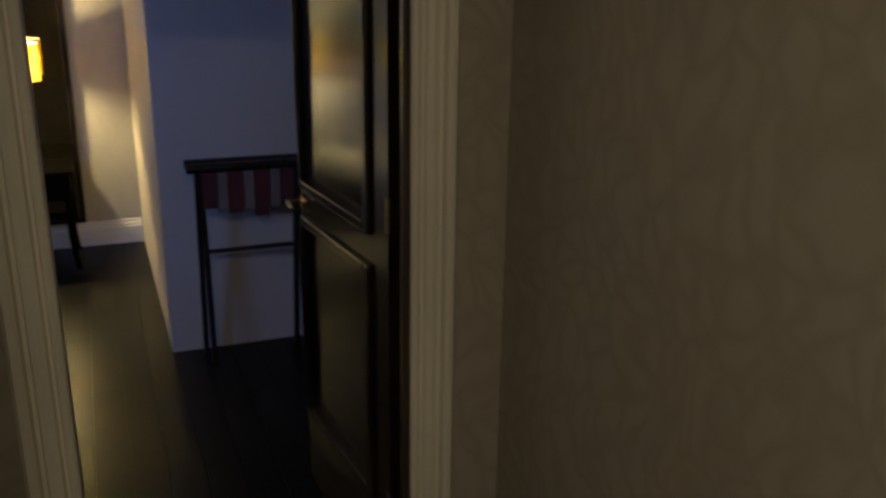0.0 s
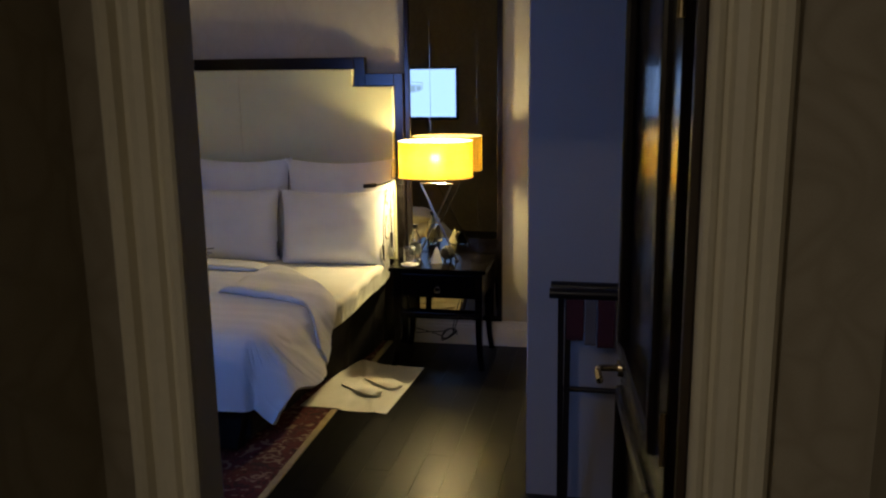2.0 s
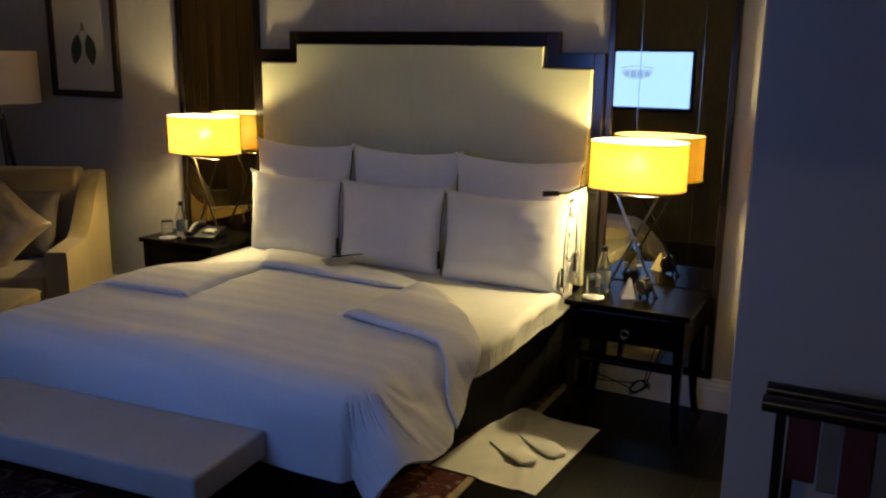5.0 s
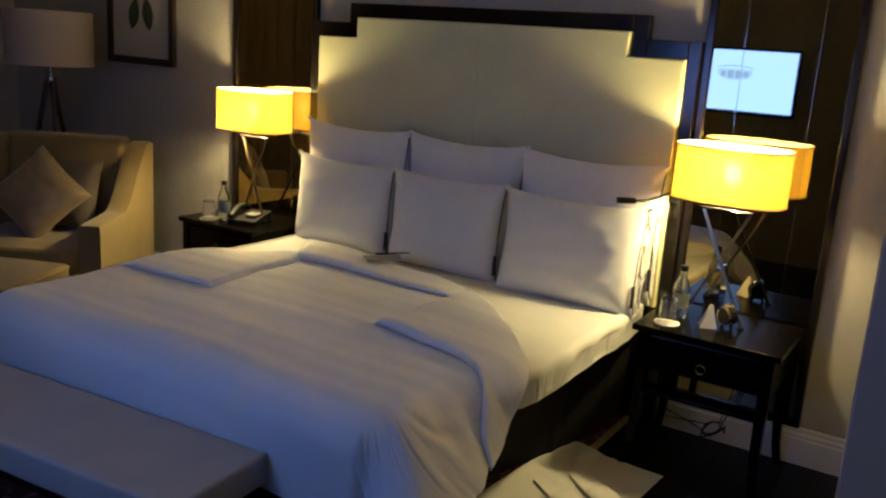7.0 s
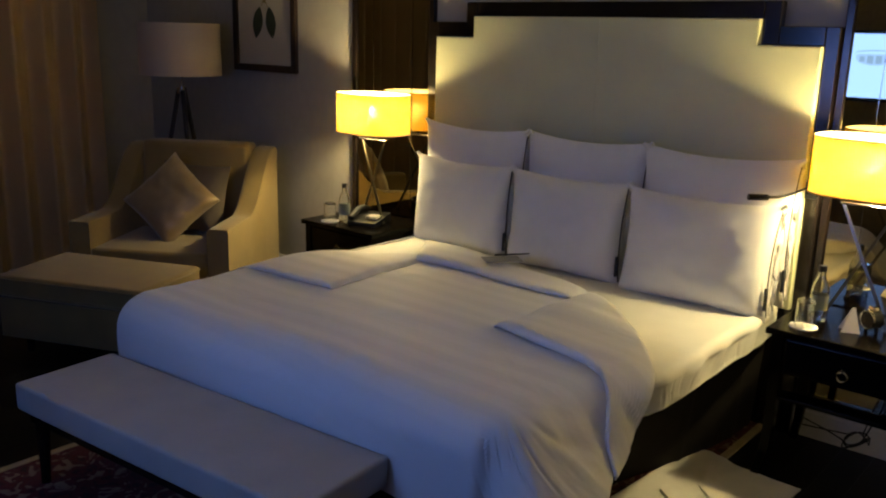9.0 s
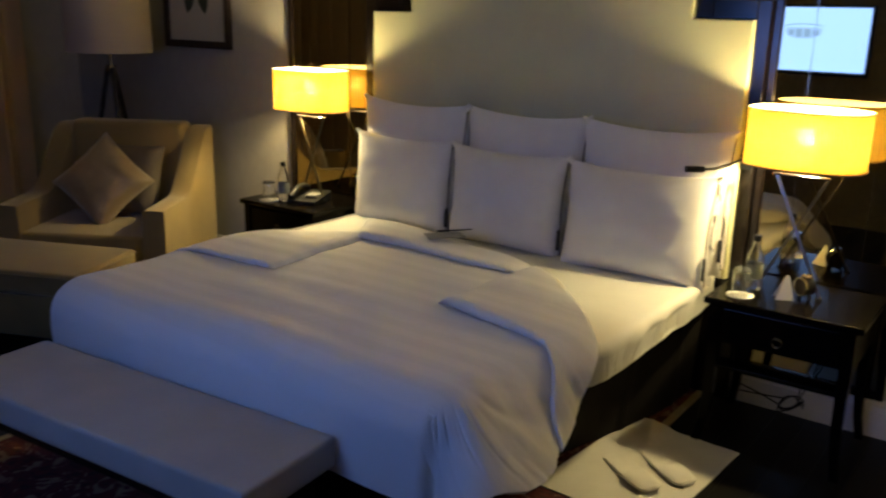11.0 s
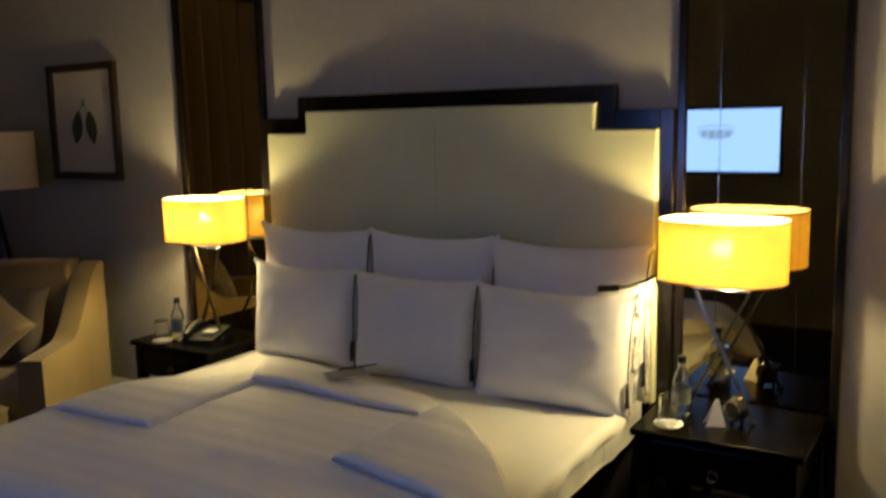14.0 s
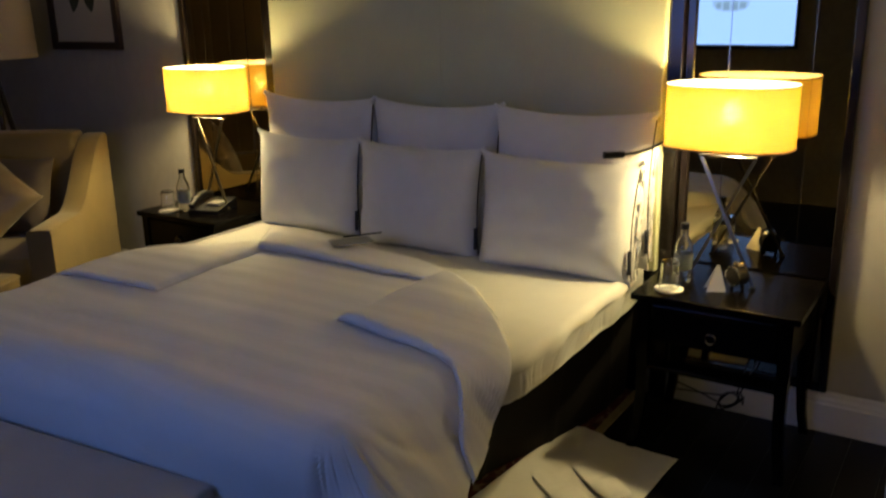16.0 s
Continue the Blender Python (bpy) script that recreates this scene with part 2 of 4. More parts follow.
M_BEVEL = plain("bevelled_mirror_groove", (0.34, 0.28, 0.20), 0.15, 1.0)
M_CREAM = surface("cream_headboard_leather", (0.60, 0.595, 0.37), 0.48, vary=0.05, scale=4, grain=180, bump=0.12, depth=0.001)
M_SHEET = surface("white_cotton_sheet", (0.67, 0.66, 0.61), 0.7, vary=0.03, scale=9, grain=400, bump=0.12, sheen=0.1, depth=0.001)
M_PILLOW = surface("white_pillow_cotton", (0.69, 0.68, 0.67), 0.7, vary=0.03, scale=9, grain=11, bump=0.15, sheen=0.1, depth=0.005)
M_DUVET = duvet_cotton("white_striped_duvet_cotton")
M_PIPING = surface("dark_grey_piping", (0.035, 0.033, 0.04), 0.8, vary=0.1, grain=300)
M_VALANCE = surface("black_valance_cloth", (0.024, 0.021, 0.018), 0.9, vary=0.15, scale=5, grain=300, bump=0.15)
M_VALANCE.node_tree.nodes["Principled BSDF"].inputs["Specular IOR Level"].default_value = 0.12
M_BENCH = surface("pale_grey_bench_cloth", (0.46, 0.425, 0.37), 0.75, vary=0.06, scale=5, grain=320, bump=0.2, sheen=0.15, depth=0.001)
M_CHAIR = surface("gold_beige_upholstery", (0.245, 0.168, 0.056), 0.8, vary=0.08, scale=7, grain=260, bump=0.25, sheen=0.25, depth=0.001)
M_CUSHION = surface("pale_silk_cushion", (0.28, 0.195, 0.10), 0.42, vary=0.10, scale=10, grain=200, bump=0.15, sheen=0.4, depth=0.002)
M_CUSHION_DARK = surface("brown_cushion_cloth", (0.10, 0.075, 0.055), 0.8, vary=0.10, scale=10, grain=200, bump=0.2)
M_CHROME = plain("polished_chrome", (0.29, 0.28, 0.26), 0.17, 1.0)
M_LAMP_BAR = plain("satin_nickel_bars", (0.20, 0.175, 0.14), 0.30, 1.0)
M_BRASS = surface("worn_brass", (0.66, 0.53, 0.32), 0.25, 1.0, vary=0.1, scale=12, grain=90, bump=0.02)
M_BLACK = plain("black_plastic", (0.010, 0.010, 0.011), 0.45)
M_BLACK.node_tree.nodes["Principled BSDF"].inputs["Specular IOR Level"].default_value = 0.25
M_SHADE = lampshade("amber_shade_fabric", (0.96, 0.59, 0.026), 0.170, 0.050, (1.0, 0.88, 0.52))
M_LINING = lampshade("white_shade_lining", (0.90, 0.89, 0.86), 0.40, 0.10)
M_SHADE_OFF = lampshade("beige_shade_linen", (0.62, 0.52, 0.42), 0.25)
M_SHADE_RIM = surface("amber_shade_binding", (0.55, 0.30, 0.06), 0.8, vary=0.1, grain=200)
M_GLASS = plain("clear_glass", (0.97, 0.98, 0.98), 0.02, 0.0, 1.0, 1.45)
M_WATER_LABEL = plain("bottle_label", (0.20, 0.22, 0.22), 0.6)
M_PAPER_WHITE = surface("white_card", (0.80, 0.78, 0.74), 0.6, vary=0.03, grain=200, bump=0.02)
M_PAPER_GREY = surface("grey_card", (0.25, 0.25, 0.24), 0.5, vary=0.05, grain=200, bump=0.02)
M_TOWEL = surface("white_cotton_mat", (0.66, 0.63, 0.56), 0.9, vary=0.05, scale=8, grain=420, bump=0.35, depth=0.002)
M_SLIPPER = surface("white_terry_slipper", (0.70, 0.67, 0.60), 0.9, vary=0.05, scale=12, grain=380, bump=0.4, depth=0.002)
M_RUG = rug_wool("oriental_rug_wool")
M_RUG_EDGE = surface("buff_rug_border", (0.40, 0.31, 0.17), 0.95, vary=0.12, scale=20, grain=300, bump=0.3)
M_CURTAIN = surface("gold_brown_curtain_silk", (0.60, 0.41, 0.19), 0.55, vary=0.08, scale=4, grain=220, bump=0.12, stretch=(1, 1, 0.2))
M_FRAME = surface("dark_brown_picture_wood", (0.035, 0.016, 0.010), 0.35, vary=0.2, scale=9, grain=60, bump=0.05)
M_MAT = surface("cream_mount_board", (0.46, 0.41, 0.31), 0.85, vary=0.03, grain=150, bump=0.02)
M_LEAF = surface("printed_dark_green_leaf", (0.045, 0.060, 0.028), 0.8, vary=0.2, scale=30, grain=100, bump=0.0)
M_LEAF_BUD = surface("printed_ochre_bud", (0.32, 0.24, 0.08), 0.8, vary=0.2, scale=30, grain=100, bump=0.0)
M_STRAP_RED = surface("dark_red_strap_webbing", (0.105, 0.018, 0.018), 0.8, vary=0.12, scale=10, grain=260, bump=0.2)
M_STRAP_PALE = surface("buff_strap_webbing", (0.20, 0.165, 0.135), 0.8, vary=0.1, scale=10, grain=260, bump=0.2)
M_RACK = surface("dark_rack_wood", (0.016, 0.010, 0.009), 0.3, vary=0.2, scale=8, grain=60, bump=0.05)
M_TV = glow("television_picture", TV_COLOUR, TV_STRENGTH)
M_TV_MARK = glow("television_picture_mark", (0.105, 0.20, 0.46), TV_STRENGTH * 0.8)
M_TV_PALE = glow("television_picture_shade", (0.145, 0.275, 0.70), TV_STRENGTH * 0.85)
M_BULB = glow("lamp_bulb_glass", LAMP_COLOUR, 755.0)


# ---- mesh helpers ----
def part(name, bm, material, parent=None, label="", smooth=False):
    me = bpy.data.meshes.new(name)
    bm.normal_update()
    bm.to_mesh(me)
    bm.free()
    me.materials.append(material)
    if smooth:
        for p in me.polygons:
            p.use_smooth = True
        me.set_sharp_from_angle(angle=radians(40))
    ob = new(name, me)
    if parent:
        ob.parent = parent
    if label:
        ob["label"] = label
    return ob


def thing(name, place, label, category, group="", turn=0.0):
    ob = new(name)
    ob.empty_display_size = 0.1
    ob.matrix_basis = pose(*place, 0, 0, turn)
    return tagged(ob, label, category, group)


def add_box(bm, a, b, bevel=0.0, segments=2):
    """A box from corner a to corner b, its edges rounded."""
    lo, hi = [min(p, q) for p, q in zip(a, b)], [max(p, q) for p, q in zip(a, b)]
    verts = bmesh.ops.create_cube(bm, size=1.0)["verts"]
    for v in verts:
        v.co = Vector([l + (c + 0.5) * (h - l) for l, h, c in zip(lo, hi, v.co)])
    if bevel:
        edges = list({e for v in verts for e in v.link_edges})
        bmesh.ops.bevel(bm, geom=edges, offset=bevel, segments=segments, profile=0.6, affect="EDGES")
    return bm


def box(a, b, bevel=0.0, segments=2):
    return add_box(bmesh.new(), a, b, bevel, segments)


def add_prism(bm, outline, lo, hi, axis="y"):
    """A flat outline in (x, z) or (x, y), drawn out from lo to hi."""
    def at(p, h):
        return (p[0], h, p[1]) if axis == "y" else (p[0], p[1], h) if axis == "z" else (h, p[0], p[1])
    n = len(outline)
    a = [bm.verts.new(at(p, lo)) for p in outline]
    b = [bm.verts.new(at(p, hi)) for p in outline]
    faces = [bm.faces.new(a), bm.faces.new(list(reversed(b)))]
    for i in range(n):
        j = (i + 1) % n
        faces.append(bm.faces.new((a[i], b[i], b[j], a[j])))
    bmesh.ops.recalc_face_normals(bm, faces=faces)
    return bm


def prism(outline, lo, hi, axis="y"):
    return add_prism(bmesh.new(), outline, lo, hi, axis)


def add_rod(bm, p, q, r0, r1=None, sides=10):
    """A round rod from p to q, tapering from r0 to r1."""
    p, q, r1 = Vector(p), Vector(q), r0 if r1 is None else r1
    way = (q - p).normalized()
    u = way.cross(Vector((0, 0, 1)) if abs(way.z) < 0.9 else Vector((1, 0, 0))).normalized()
    w = way.cross(u)
    rings = []
    for c, r in ((p, r0), (q, r1)):
        rings.append([bm.verts.new(c + r * (math.cos(2 * math.pi * i / sides) * u + math.sin(2 * math.pi * i / sides) * w)) for i in range(sides)])
    faces = [bm.faces.new(list(reversed(rings[0]))), bm.faces.new(rings[1])]
    for i in range(sides):
        j = (i + 1) % sides
        faces.append(bm.faces.new((rings[0][i], rings[0][j], rings[1][j], rings[1][i])))
    bmesh.ops.recalc_face_normals(bm, faces=faces)
    return bm


def rod(p, q, r0, r1=None, sides=10):
    return add_rod(bmesh.new(), p, q, r0, r1, sides)


def add_bar(bm, p, q, width, depth):
    """A square bar from p to q, width across x and depth across y."""
    p, q = Vector(p), Vector(q)
    rings = []
    for c in (p, q):
        rings.append([bm.verts.new(c + Vector((sx * width / 2, sy * depth / 2, 0))) for sx, sy in ((-1, -1), (1, -1), (1, 1), (-1, 1))])
    faces = [bm.faces.new(rings[0]), bm.faces.new(list(reversed(rings[1])))]
    for i in range(4):
        j = (i + 1) % 4
        faces.append(bm.faces.new((rings[0][i], rings[0][j], rings[1][j], rings[1][i])))
    bmesh.ops.recalc_face_normals(bm, faces=faces)
    return bm


def tube(points, r, sides=8, closed=False):
    """A round cord along a line of points."""
    bm = bmesh.new()
    pts = [Vector(p) for p in points]
    n, rings = len(pts), []
    for i, p in enumerate(pts):
        before, after = pts[(i - 1) % n] if closed or i else p, pts[(i + 1) % n] if closed or i < n - 1 else p
        way = (after - before).normalized()
        u = way.cross(Vector((0.13, 0.21, 0.97))).normalized()
        w = way.cross(u)
        rings.append([bm.verts.new(p + r * (math.cos(2 * math.pi * k / sides) * u + math.sin(2 * math.pi * k / sides) * w)) for k in range(sides)])
    for i in range(n if closed else n - 1):
        a, b = rings[i], rings[(i + 1) % n]
        for k in range(sides):
            j = (k + 1) % sides
            bm.faces.new((a[k], a[j], b[j], b[k]))
    if not closed:
        bm.faces.new(list(reversed(rings[0])))
        bm.faces.new(rings[-1])
    bmesh.ops.recalc_face_normals(bm, faces=bm.faces[:])
    return bm


def lathe(profile, sides=28, sx=1.0, sy=1.0):
    """A turned shape from (radius, height) pairs, squeezed to an oval by sx and sy."""
    bm = bmesh.new()
    rings = []
    for r, z in profile:
        rings.append([bm.verts.new((sx * r * math.cos(2 * math.pi * k / sides), sy * r * math.sin(2 * math.pi * k / sides), z)) for k in range(sides)])
    for a, b in zip(rings, rings[1:]):
        for k in range(sides):
            j = (k + 1) % sides
            bm.faces.new((a[k], a[j], b[j], b[k]))
    bmesh.ops.remove_doubles(bm, verts=bm.verts[:], dist=1e-5)
    bmesh.ops.recalc_face_normals(bm, faces=bm.faces[:])
    return bm


def sheet(nu, nv, where):
    """A grid of points where(u, v), u and v from 0 to 1."""
    bm = bmesh.new()
    rows = [[bm.verts.new(where(i / nu, j / nv)) for i in range(nu + 1)] for j in range(nv + 1)]
    for j in range(nv):
        for i in range(nu):
            bm.faces.new((rows[j][i], rows[j][i + 1], rows[j + 1][i + 1], rows[j + 1][i]))
    return bm


def thicken(bm, amount, facing=None):
    """Gives an open sheet a back side, amount behind the side that looks along facing."""
    bmesh.ops.recalc_face_normals(bm, faces=bm.faces[:])
    bm.normal_update()
    if facing and sum((f.normal for f in bm.faces), Vector()).dot(Vector(facing)) < 0:
        bmesh.ops.reverse_faces(bm, faces=bm.faces[:])
        bm.normal_update()
    front, rim = bm.faces[:], [e for e in bm.edges if e.is_boundary]
    back = {v: bm.verts.new(v.co - v.normal * amount) for v in bm.verts[:]}
    for f in front:
        bm.faces.new([back[v] for v in reversed(f.verts)])
    for e in rim:
        p, q = e.verts
        loop = e.link_loops[0]
        if loop.vert != p:
            p, q = q, p
        bm.faces.new((q, p, back[p], back[q]))
    return bm


def smoothstep(a, b, x):
    t = max(0.0, min(1.0, (x - a) / (b - a)))
    return t * t * (3 - 2 * t)


def setting(name, bm, material, label, category="wall", smooth=False):
    return tagged(part(name, bm, material, None, "", smooth), label, category, "", "structure")


# ---- the shell of the place ----
WEST, SOUTH_IN, SOUTH_OUT = -3.95, -3.960, -4.035
PIER_X, PIER_Y, EAST = 2.012, -1.955, 2.78
DOOR_L, DOOR_R, DOOR_TOP, CEILING = 1.658, 2.456, 2.10, 2.98
HALL_W, HALL_E, HALL_S = 1.475, 2.715, -7.2
# unseen side lobby, added so the hall light falls in from the west
UNSEEN_W, UNSEEN_N = 0.2, -5.45

floor = setting("floor", box((WEST - 0.1, HALL_S - 0.1, -0.12), (EAST + 0.1, 0.12, -0.012)), M_PLANK, "dark stained wooden floor under the bedroom and the hall", "floor")
setting("ceiling", box((WEST - 0.1, HALL_S - 0.1, CEILING), (EAST + 0.1, 0.12, CEILING + 0.1)), M_CEIL, "plain off-white plaster ceiling above the bedroom", "ceiling")
setting("wall_north", box((WEST - 0.1, 0, -0.02), (EAST + 0.1, 0.12, CEILING)), M_PAPER, "greige patterned wallpaper behind the headboard, washed by lamps")
setting("wall_west", box((WEST - 0.12, SOUTH_OUT, -0.02), (WEST, 0, CEILING)), M_PAPER, "greige wallpapered side wall behind the curtain")
setting("wall_east", box((EAST, SOUTH_OUT, -0.02), (EAST + 0.1, PIER_Y, CEILING)), M_WHITE, "plain white side wall behind the open door")
setting("wall_pier", box((PIER_X, PIER_Y, -0.02), (EAST + 0.1, -0.001, CEILING), 0.004, 1), M_WHITE, "white painted pier wall beside the bed alcove")
south = bmesh.new()
add_box(south, (WEST - 0.12, SOUTH_OUT, -0.02), (DOOR_L - 0.02, SOUTH_IN, CEILING))
add_box(south, (DOOR_R + 0.02, SOUTH_OUT, -0.02), (EAST + 0.1, SOUTH_IN, CEILING))
add_box(south, (DOOR_L - 0.02, SOUTH_OUT, DOOR_TOP + 0.02), (DOOR_R + 0.02, SOUTH_IN, CEILING))
setting("wall_south", south, M_HALL, "wallpapered wall with the doorway between hall and bedroom")
# ends short so it shades the west casing; the lobby walls are added, unseen
setting("wall_hall_west", box((HALL_W - 0.12, UNSEEN_N, -0.02), (HALL_W, SOUTH_OUT, CEILING)), M_HALL, "olive-beige patterned wallpaper beside the hall doorway")
setting("wall_unseen_north", box((UNSEEN_W, UNSEEN_N, -0.02), (HALL_W - 0.121, UNSEEN_N + 0.12, CEILING)), M_HALL, "unseen olive-beige wall closing a lobby added beside the hall")
setting("wall_unseen_west", box((UNSEEN_W - 0.12, HALL_S, -0.02), (UNSEEN_W, UNSEEN_N + 0.12, CEILING)), M_HALL, "unseen olive-beige far wall of the lobby added beside the hall")
setting("wall_hall_east", box((HALL_E, HALL_S, -0.02), (HALL_E + 0.12, SOUTH_OUT, CEILING)), M_HALL, "olive-beige patterned wallpaper on the hall's long wall")
setting("wall_hall_south", box((UNSEEN_W - 0.12, HALL_S - 0.12, -0.02), (HALL_E + 0.12, HALL_S, CEILING)), M_HALL, "olive-beige wallpaper closing the hall's end")


def baseboard(name, x0, x1, label):
    """White skirting with a stepped and rounded head, against the north wall."""
    profile = [(0, 0), (-0.020, 0), (-0.020, 0.112), (-0.016, 0.120), (-0.016, 0.132), (-0.009, 0.142), (-0.009, 0.156), (-0.005, 0.162), (0, 0.162)]
    return setting(name, prism(profile, x0, x1, "x"), M_SKIRT, label, "baseboard")


baseboard("baseboard_north", WEST + 0.001, PIER_X - 0.001, "white moulded wooden baseboard along the wall")
profile_w = [(0, 0), (0.020, 0), (0.020, 0.112), (0.016, 0.120), (0.016, 0.132), (0.009, 0.142), (0.009, 0.156), (0.005, 0.162), (0, 0.162)]
setting("baseboard_west", prism([(WEST + x, z) for x, z in profile_w], SOUTH_IN + 0.001, -0.021, "y"), M_SKIRT, "white moulded wooden baseboard along the wall", "baseboard")


def casing(name, x_in, side):
    """A moulded upright of the door surround, on the hall face of the wall; side is -1 or 1, away from the opening."""
    w = 0.112
    steps = [(0, 0.010), (0.004, 0.016), (0.012, 0.020), (0.020, 0.016), (0.024, 0.010), (0.030, 0.010), (0.036, 0.022), (0.050, 0.027), (0.064, 0.024), (0.069, 0.014), (0.077, 0.015), (0.083, 0.032), (0.092, 0.038), (0.104, 0.036), (w, 0.024)]
    outline = [(x_in, SOUTH_OUT)] + [(x_in + side * a, SOUTH_OUT - b) for a, b in steps] + [(x_in + side * w, SOUTH_OUT)]
    return setting(name, prism(outline, 0, DOOR_TOP + 0.1, "z"), M_TRIM, "cream painted moulded door casing in the hall", "trim")


casing("trim_casing_west", DOOR_L, -1)
casing("trim_casing_east", DOOR_R, 1)
setting("trim_casing_head", box((DOOR_L - 0.11, SOUTH_OUT - 0.026, DOOR_TOP + 0.101), (DOOR_R + 0.11, SOUTH_OUT, DOOR_TOP + 0.2), 0.006), M_TRIM, "cream painted head casing above the doorway", "trim")
jamb = bmesh.new()
add_box(jamb, (DOOR_L - 0.02, SOUTH_OUT + 0.001, 0), (DOOR_L, SOUTH_IN - 0.001, DOOR_TOP))
setting("trim_jamb_west", jamb, M_TRIM, "cream painted door jamb on the latch side", "trim")
# hinge-side jamb and head are coloured darker than the latch-side jamb
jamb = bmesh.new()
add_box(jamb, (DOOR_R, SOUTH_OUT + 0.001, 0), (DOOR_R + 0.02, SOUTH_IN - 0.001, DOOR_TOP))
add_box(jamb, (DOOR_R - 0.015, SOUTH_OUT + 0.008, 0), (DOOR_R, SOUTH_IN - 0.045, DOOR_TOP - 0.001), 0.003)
setting("trim_jamb_east", jamb, M_JAMB, "dark brown door jamb on the hinge side", "trim")
setting("trim_jamb_head", box((DOOR_L - 0.02, SOUTH_OUT + 0.001, DOOR_TOP), (DOOR_R + 0.02, SOUTH_IN - 0.001, DOOR_TOP + 0.02)), M_JAMB, "dark brown head of the door frame", "trim")


# ---- the open door ----
def build_door():
    """Built with the hinge edge at the origin, the leaf along +x, the face that shows towards +y."""
    turn = 95.1
    ob = tagged(thing("door_1", (2.428, -3.955, 0.008), "open black-brown panelled door with a glossy upper panel", "door", turn=turn), kind="structure")
    L, T, H = 0.702, 0.044, 2.08
    lower, upper = (0.26, 0.982), (1.066, 1.96)
    a, b = 0.112, 0.694
    for name, x0, x1, z0, z1 in (("stile", 0, a, 0, H), ("stile", b, L, 0, H), ("rail", a, b, 0, lower[0]), ("rail", a, b, lower[1], upper[0]), ("rail", a, b, upper[1], H)):
        part(name, box((x0, -T, z0), (x1, 0, z1), 0.0015, 1), M_DOOR, ob)
    for (z0, z1), mat, lab in ((lower, M_DOOR, ""), (upper, M_DOORPANEL, "glossy dark upper panel")):
        panel = part("panel", box((a, -T + 0.014, z0), (b, -0.014, z1)), mat, ob, lab)
        for y0, y1 in ((-0.014, 0.014), (-T - 0.012, -T + 0.014)):
            for x0, x1, c0, c1 in ((a, a + 0.034, z0, z1), (b - 0.018, b, z0, z1), (a + 0.034, b - 0.018, z0, z0 + 0.034), (a + 0.034, b - 0.018, z1 - 0.034, z1)):
                part("moulding", box((x0, y0, c0), (x1, y1, c1), 0.008, 2), M_DOOR, panel)
    for s in (1, -1):
        y = 0 if s > 0 else -T
        part("handle_rose", rod((L - 0.034, y, 1.032), (L - 0.034, y + s * 0.012, 1.032), 0.022, 0.020, 20), M_BRASS, ob, "round brass rose", True)
        part("handle_lever", tube([(L - 0.034, y + s * 0.012, 1.032), (L - 0.034, y + s * 0.045, 1.032), (L - 0.038, y + s * 0.056, 1.032), (L - 0.06, y + s * 0.06, 1.031), (L - 0.08, y + s * 0.06, 1.028), (L - 0.10, y + s * 0.058, 1.023)], 0.0085, 10), M_BRASS, ob, "brass lever handle", True)
    for z in (0.3, 1.15, 1.85):
        part("hinge", rod((-0.004, 0.004, z - 0.045), (-0.004, 0.004, z + 0.045), 0.007, 0.007, 10), M_BRASS, ob, "small brass hinge", True)
    part("latch_plate", box((L, -T * 0.78, 0.93), (L + 0.0015, -T * 0.22, 1.09)), M_BRASS, ob, "brass latch plate")
    return ob


build_door()


# ---- the bed wall ----
def build_headboard():
    ob = thing("headboard", (0, 0, 0), "stepped cream upholstered headboard in a black lacquer frame", "headboard")
    inner_w, inner_u, z_low, z_top = 1.0, 0.747, 1.647, 1.752
    out_w, out_u, o_low, o_top = 1.055, 0.818, 1.722, 1.822
    def ring(x0, x1, z0, z1):
        return box((x0, -0.052, z0), (x1, -0.001, z1), 0.003, 1)
    for x0, x1, z0, z1 in ((-out_w, -inner_w, 0, o_low), (inner_w, out_w, 0, o_low), (-inner_w, -out_u, z_low, o_low), (out_u, inner_w, z_low, o_low),
                           (-out_u, -inner_u, z_low, o_top), (inner_u, out_u, z_low, o_top), (-inner_u, inner_u, z_top, o_top)):
        part("frame_piece", ring(x0, x1, z0, z1), M_LACQUER, ob)
    for s in (-1, 1):
        outline = [(0.0008, 0.562), (inner_w - 0.002, 0.562), (inner_w - 0.002, z_low - 0.002), (inner_u - 0.002, z_low - 0.002), (inner_u - 0.002, z_top - 0.002), (0.0008, z_top - 0.002)]
        bm = prism([(s * x, z) for x, z in outline], -0.085, -0.004)
        edges = [e for e in bm.edges if all(v.co.y < -0.08 for v in e.verts) and not all(abs(v.co.x) < 0.01 for v in e.verts)]
        bmesh.ops.bevel(bm, geom=edges, offset=0.012, segments=3, profile=0.6, affect="EDGES")
        part("upholstered_panel", bm, M_CREAM, ob, "", True)
    # added dark board: stands in for the shade in the gap beside the mattress
    part("gap_board", box((-inner_w + 0.001, -0.050, 0), (inner_w - 0.001, -0.004, 0.560), 0.002, 1), M_LACQUER, ob, "black board added to keep the gap beside the mattress dark")
    return ob


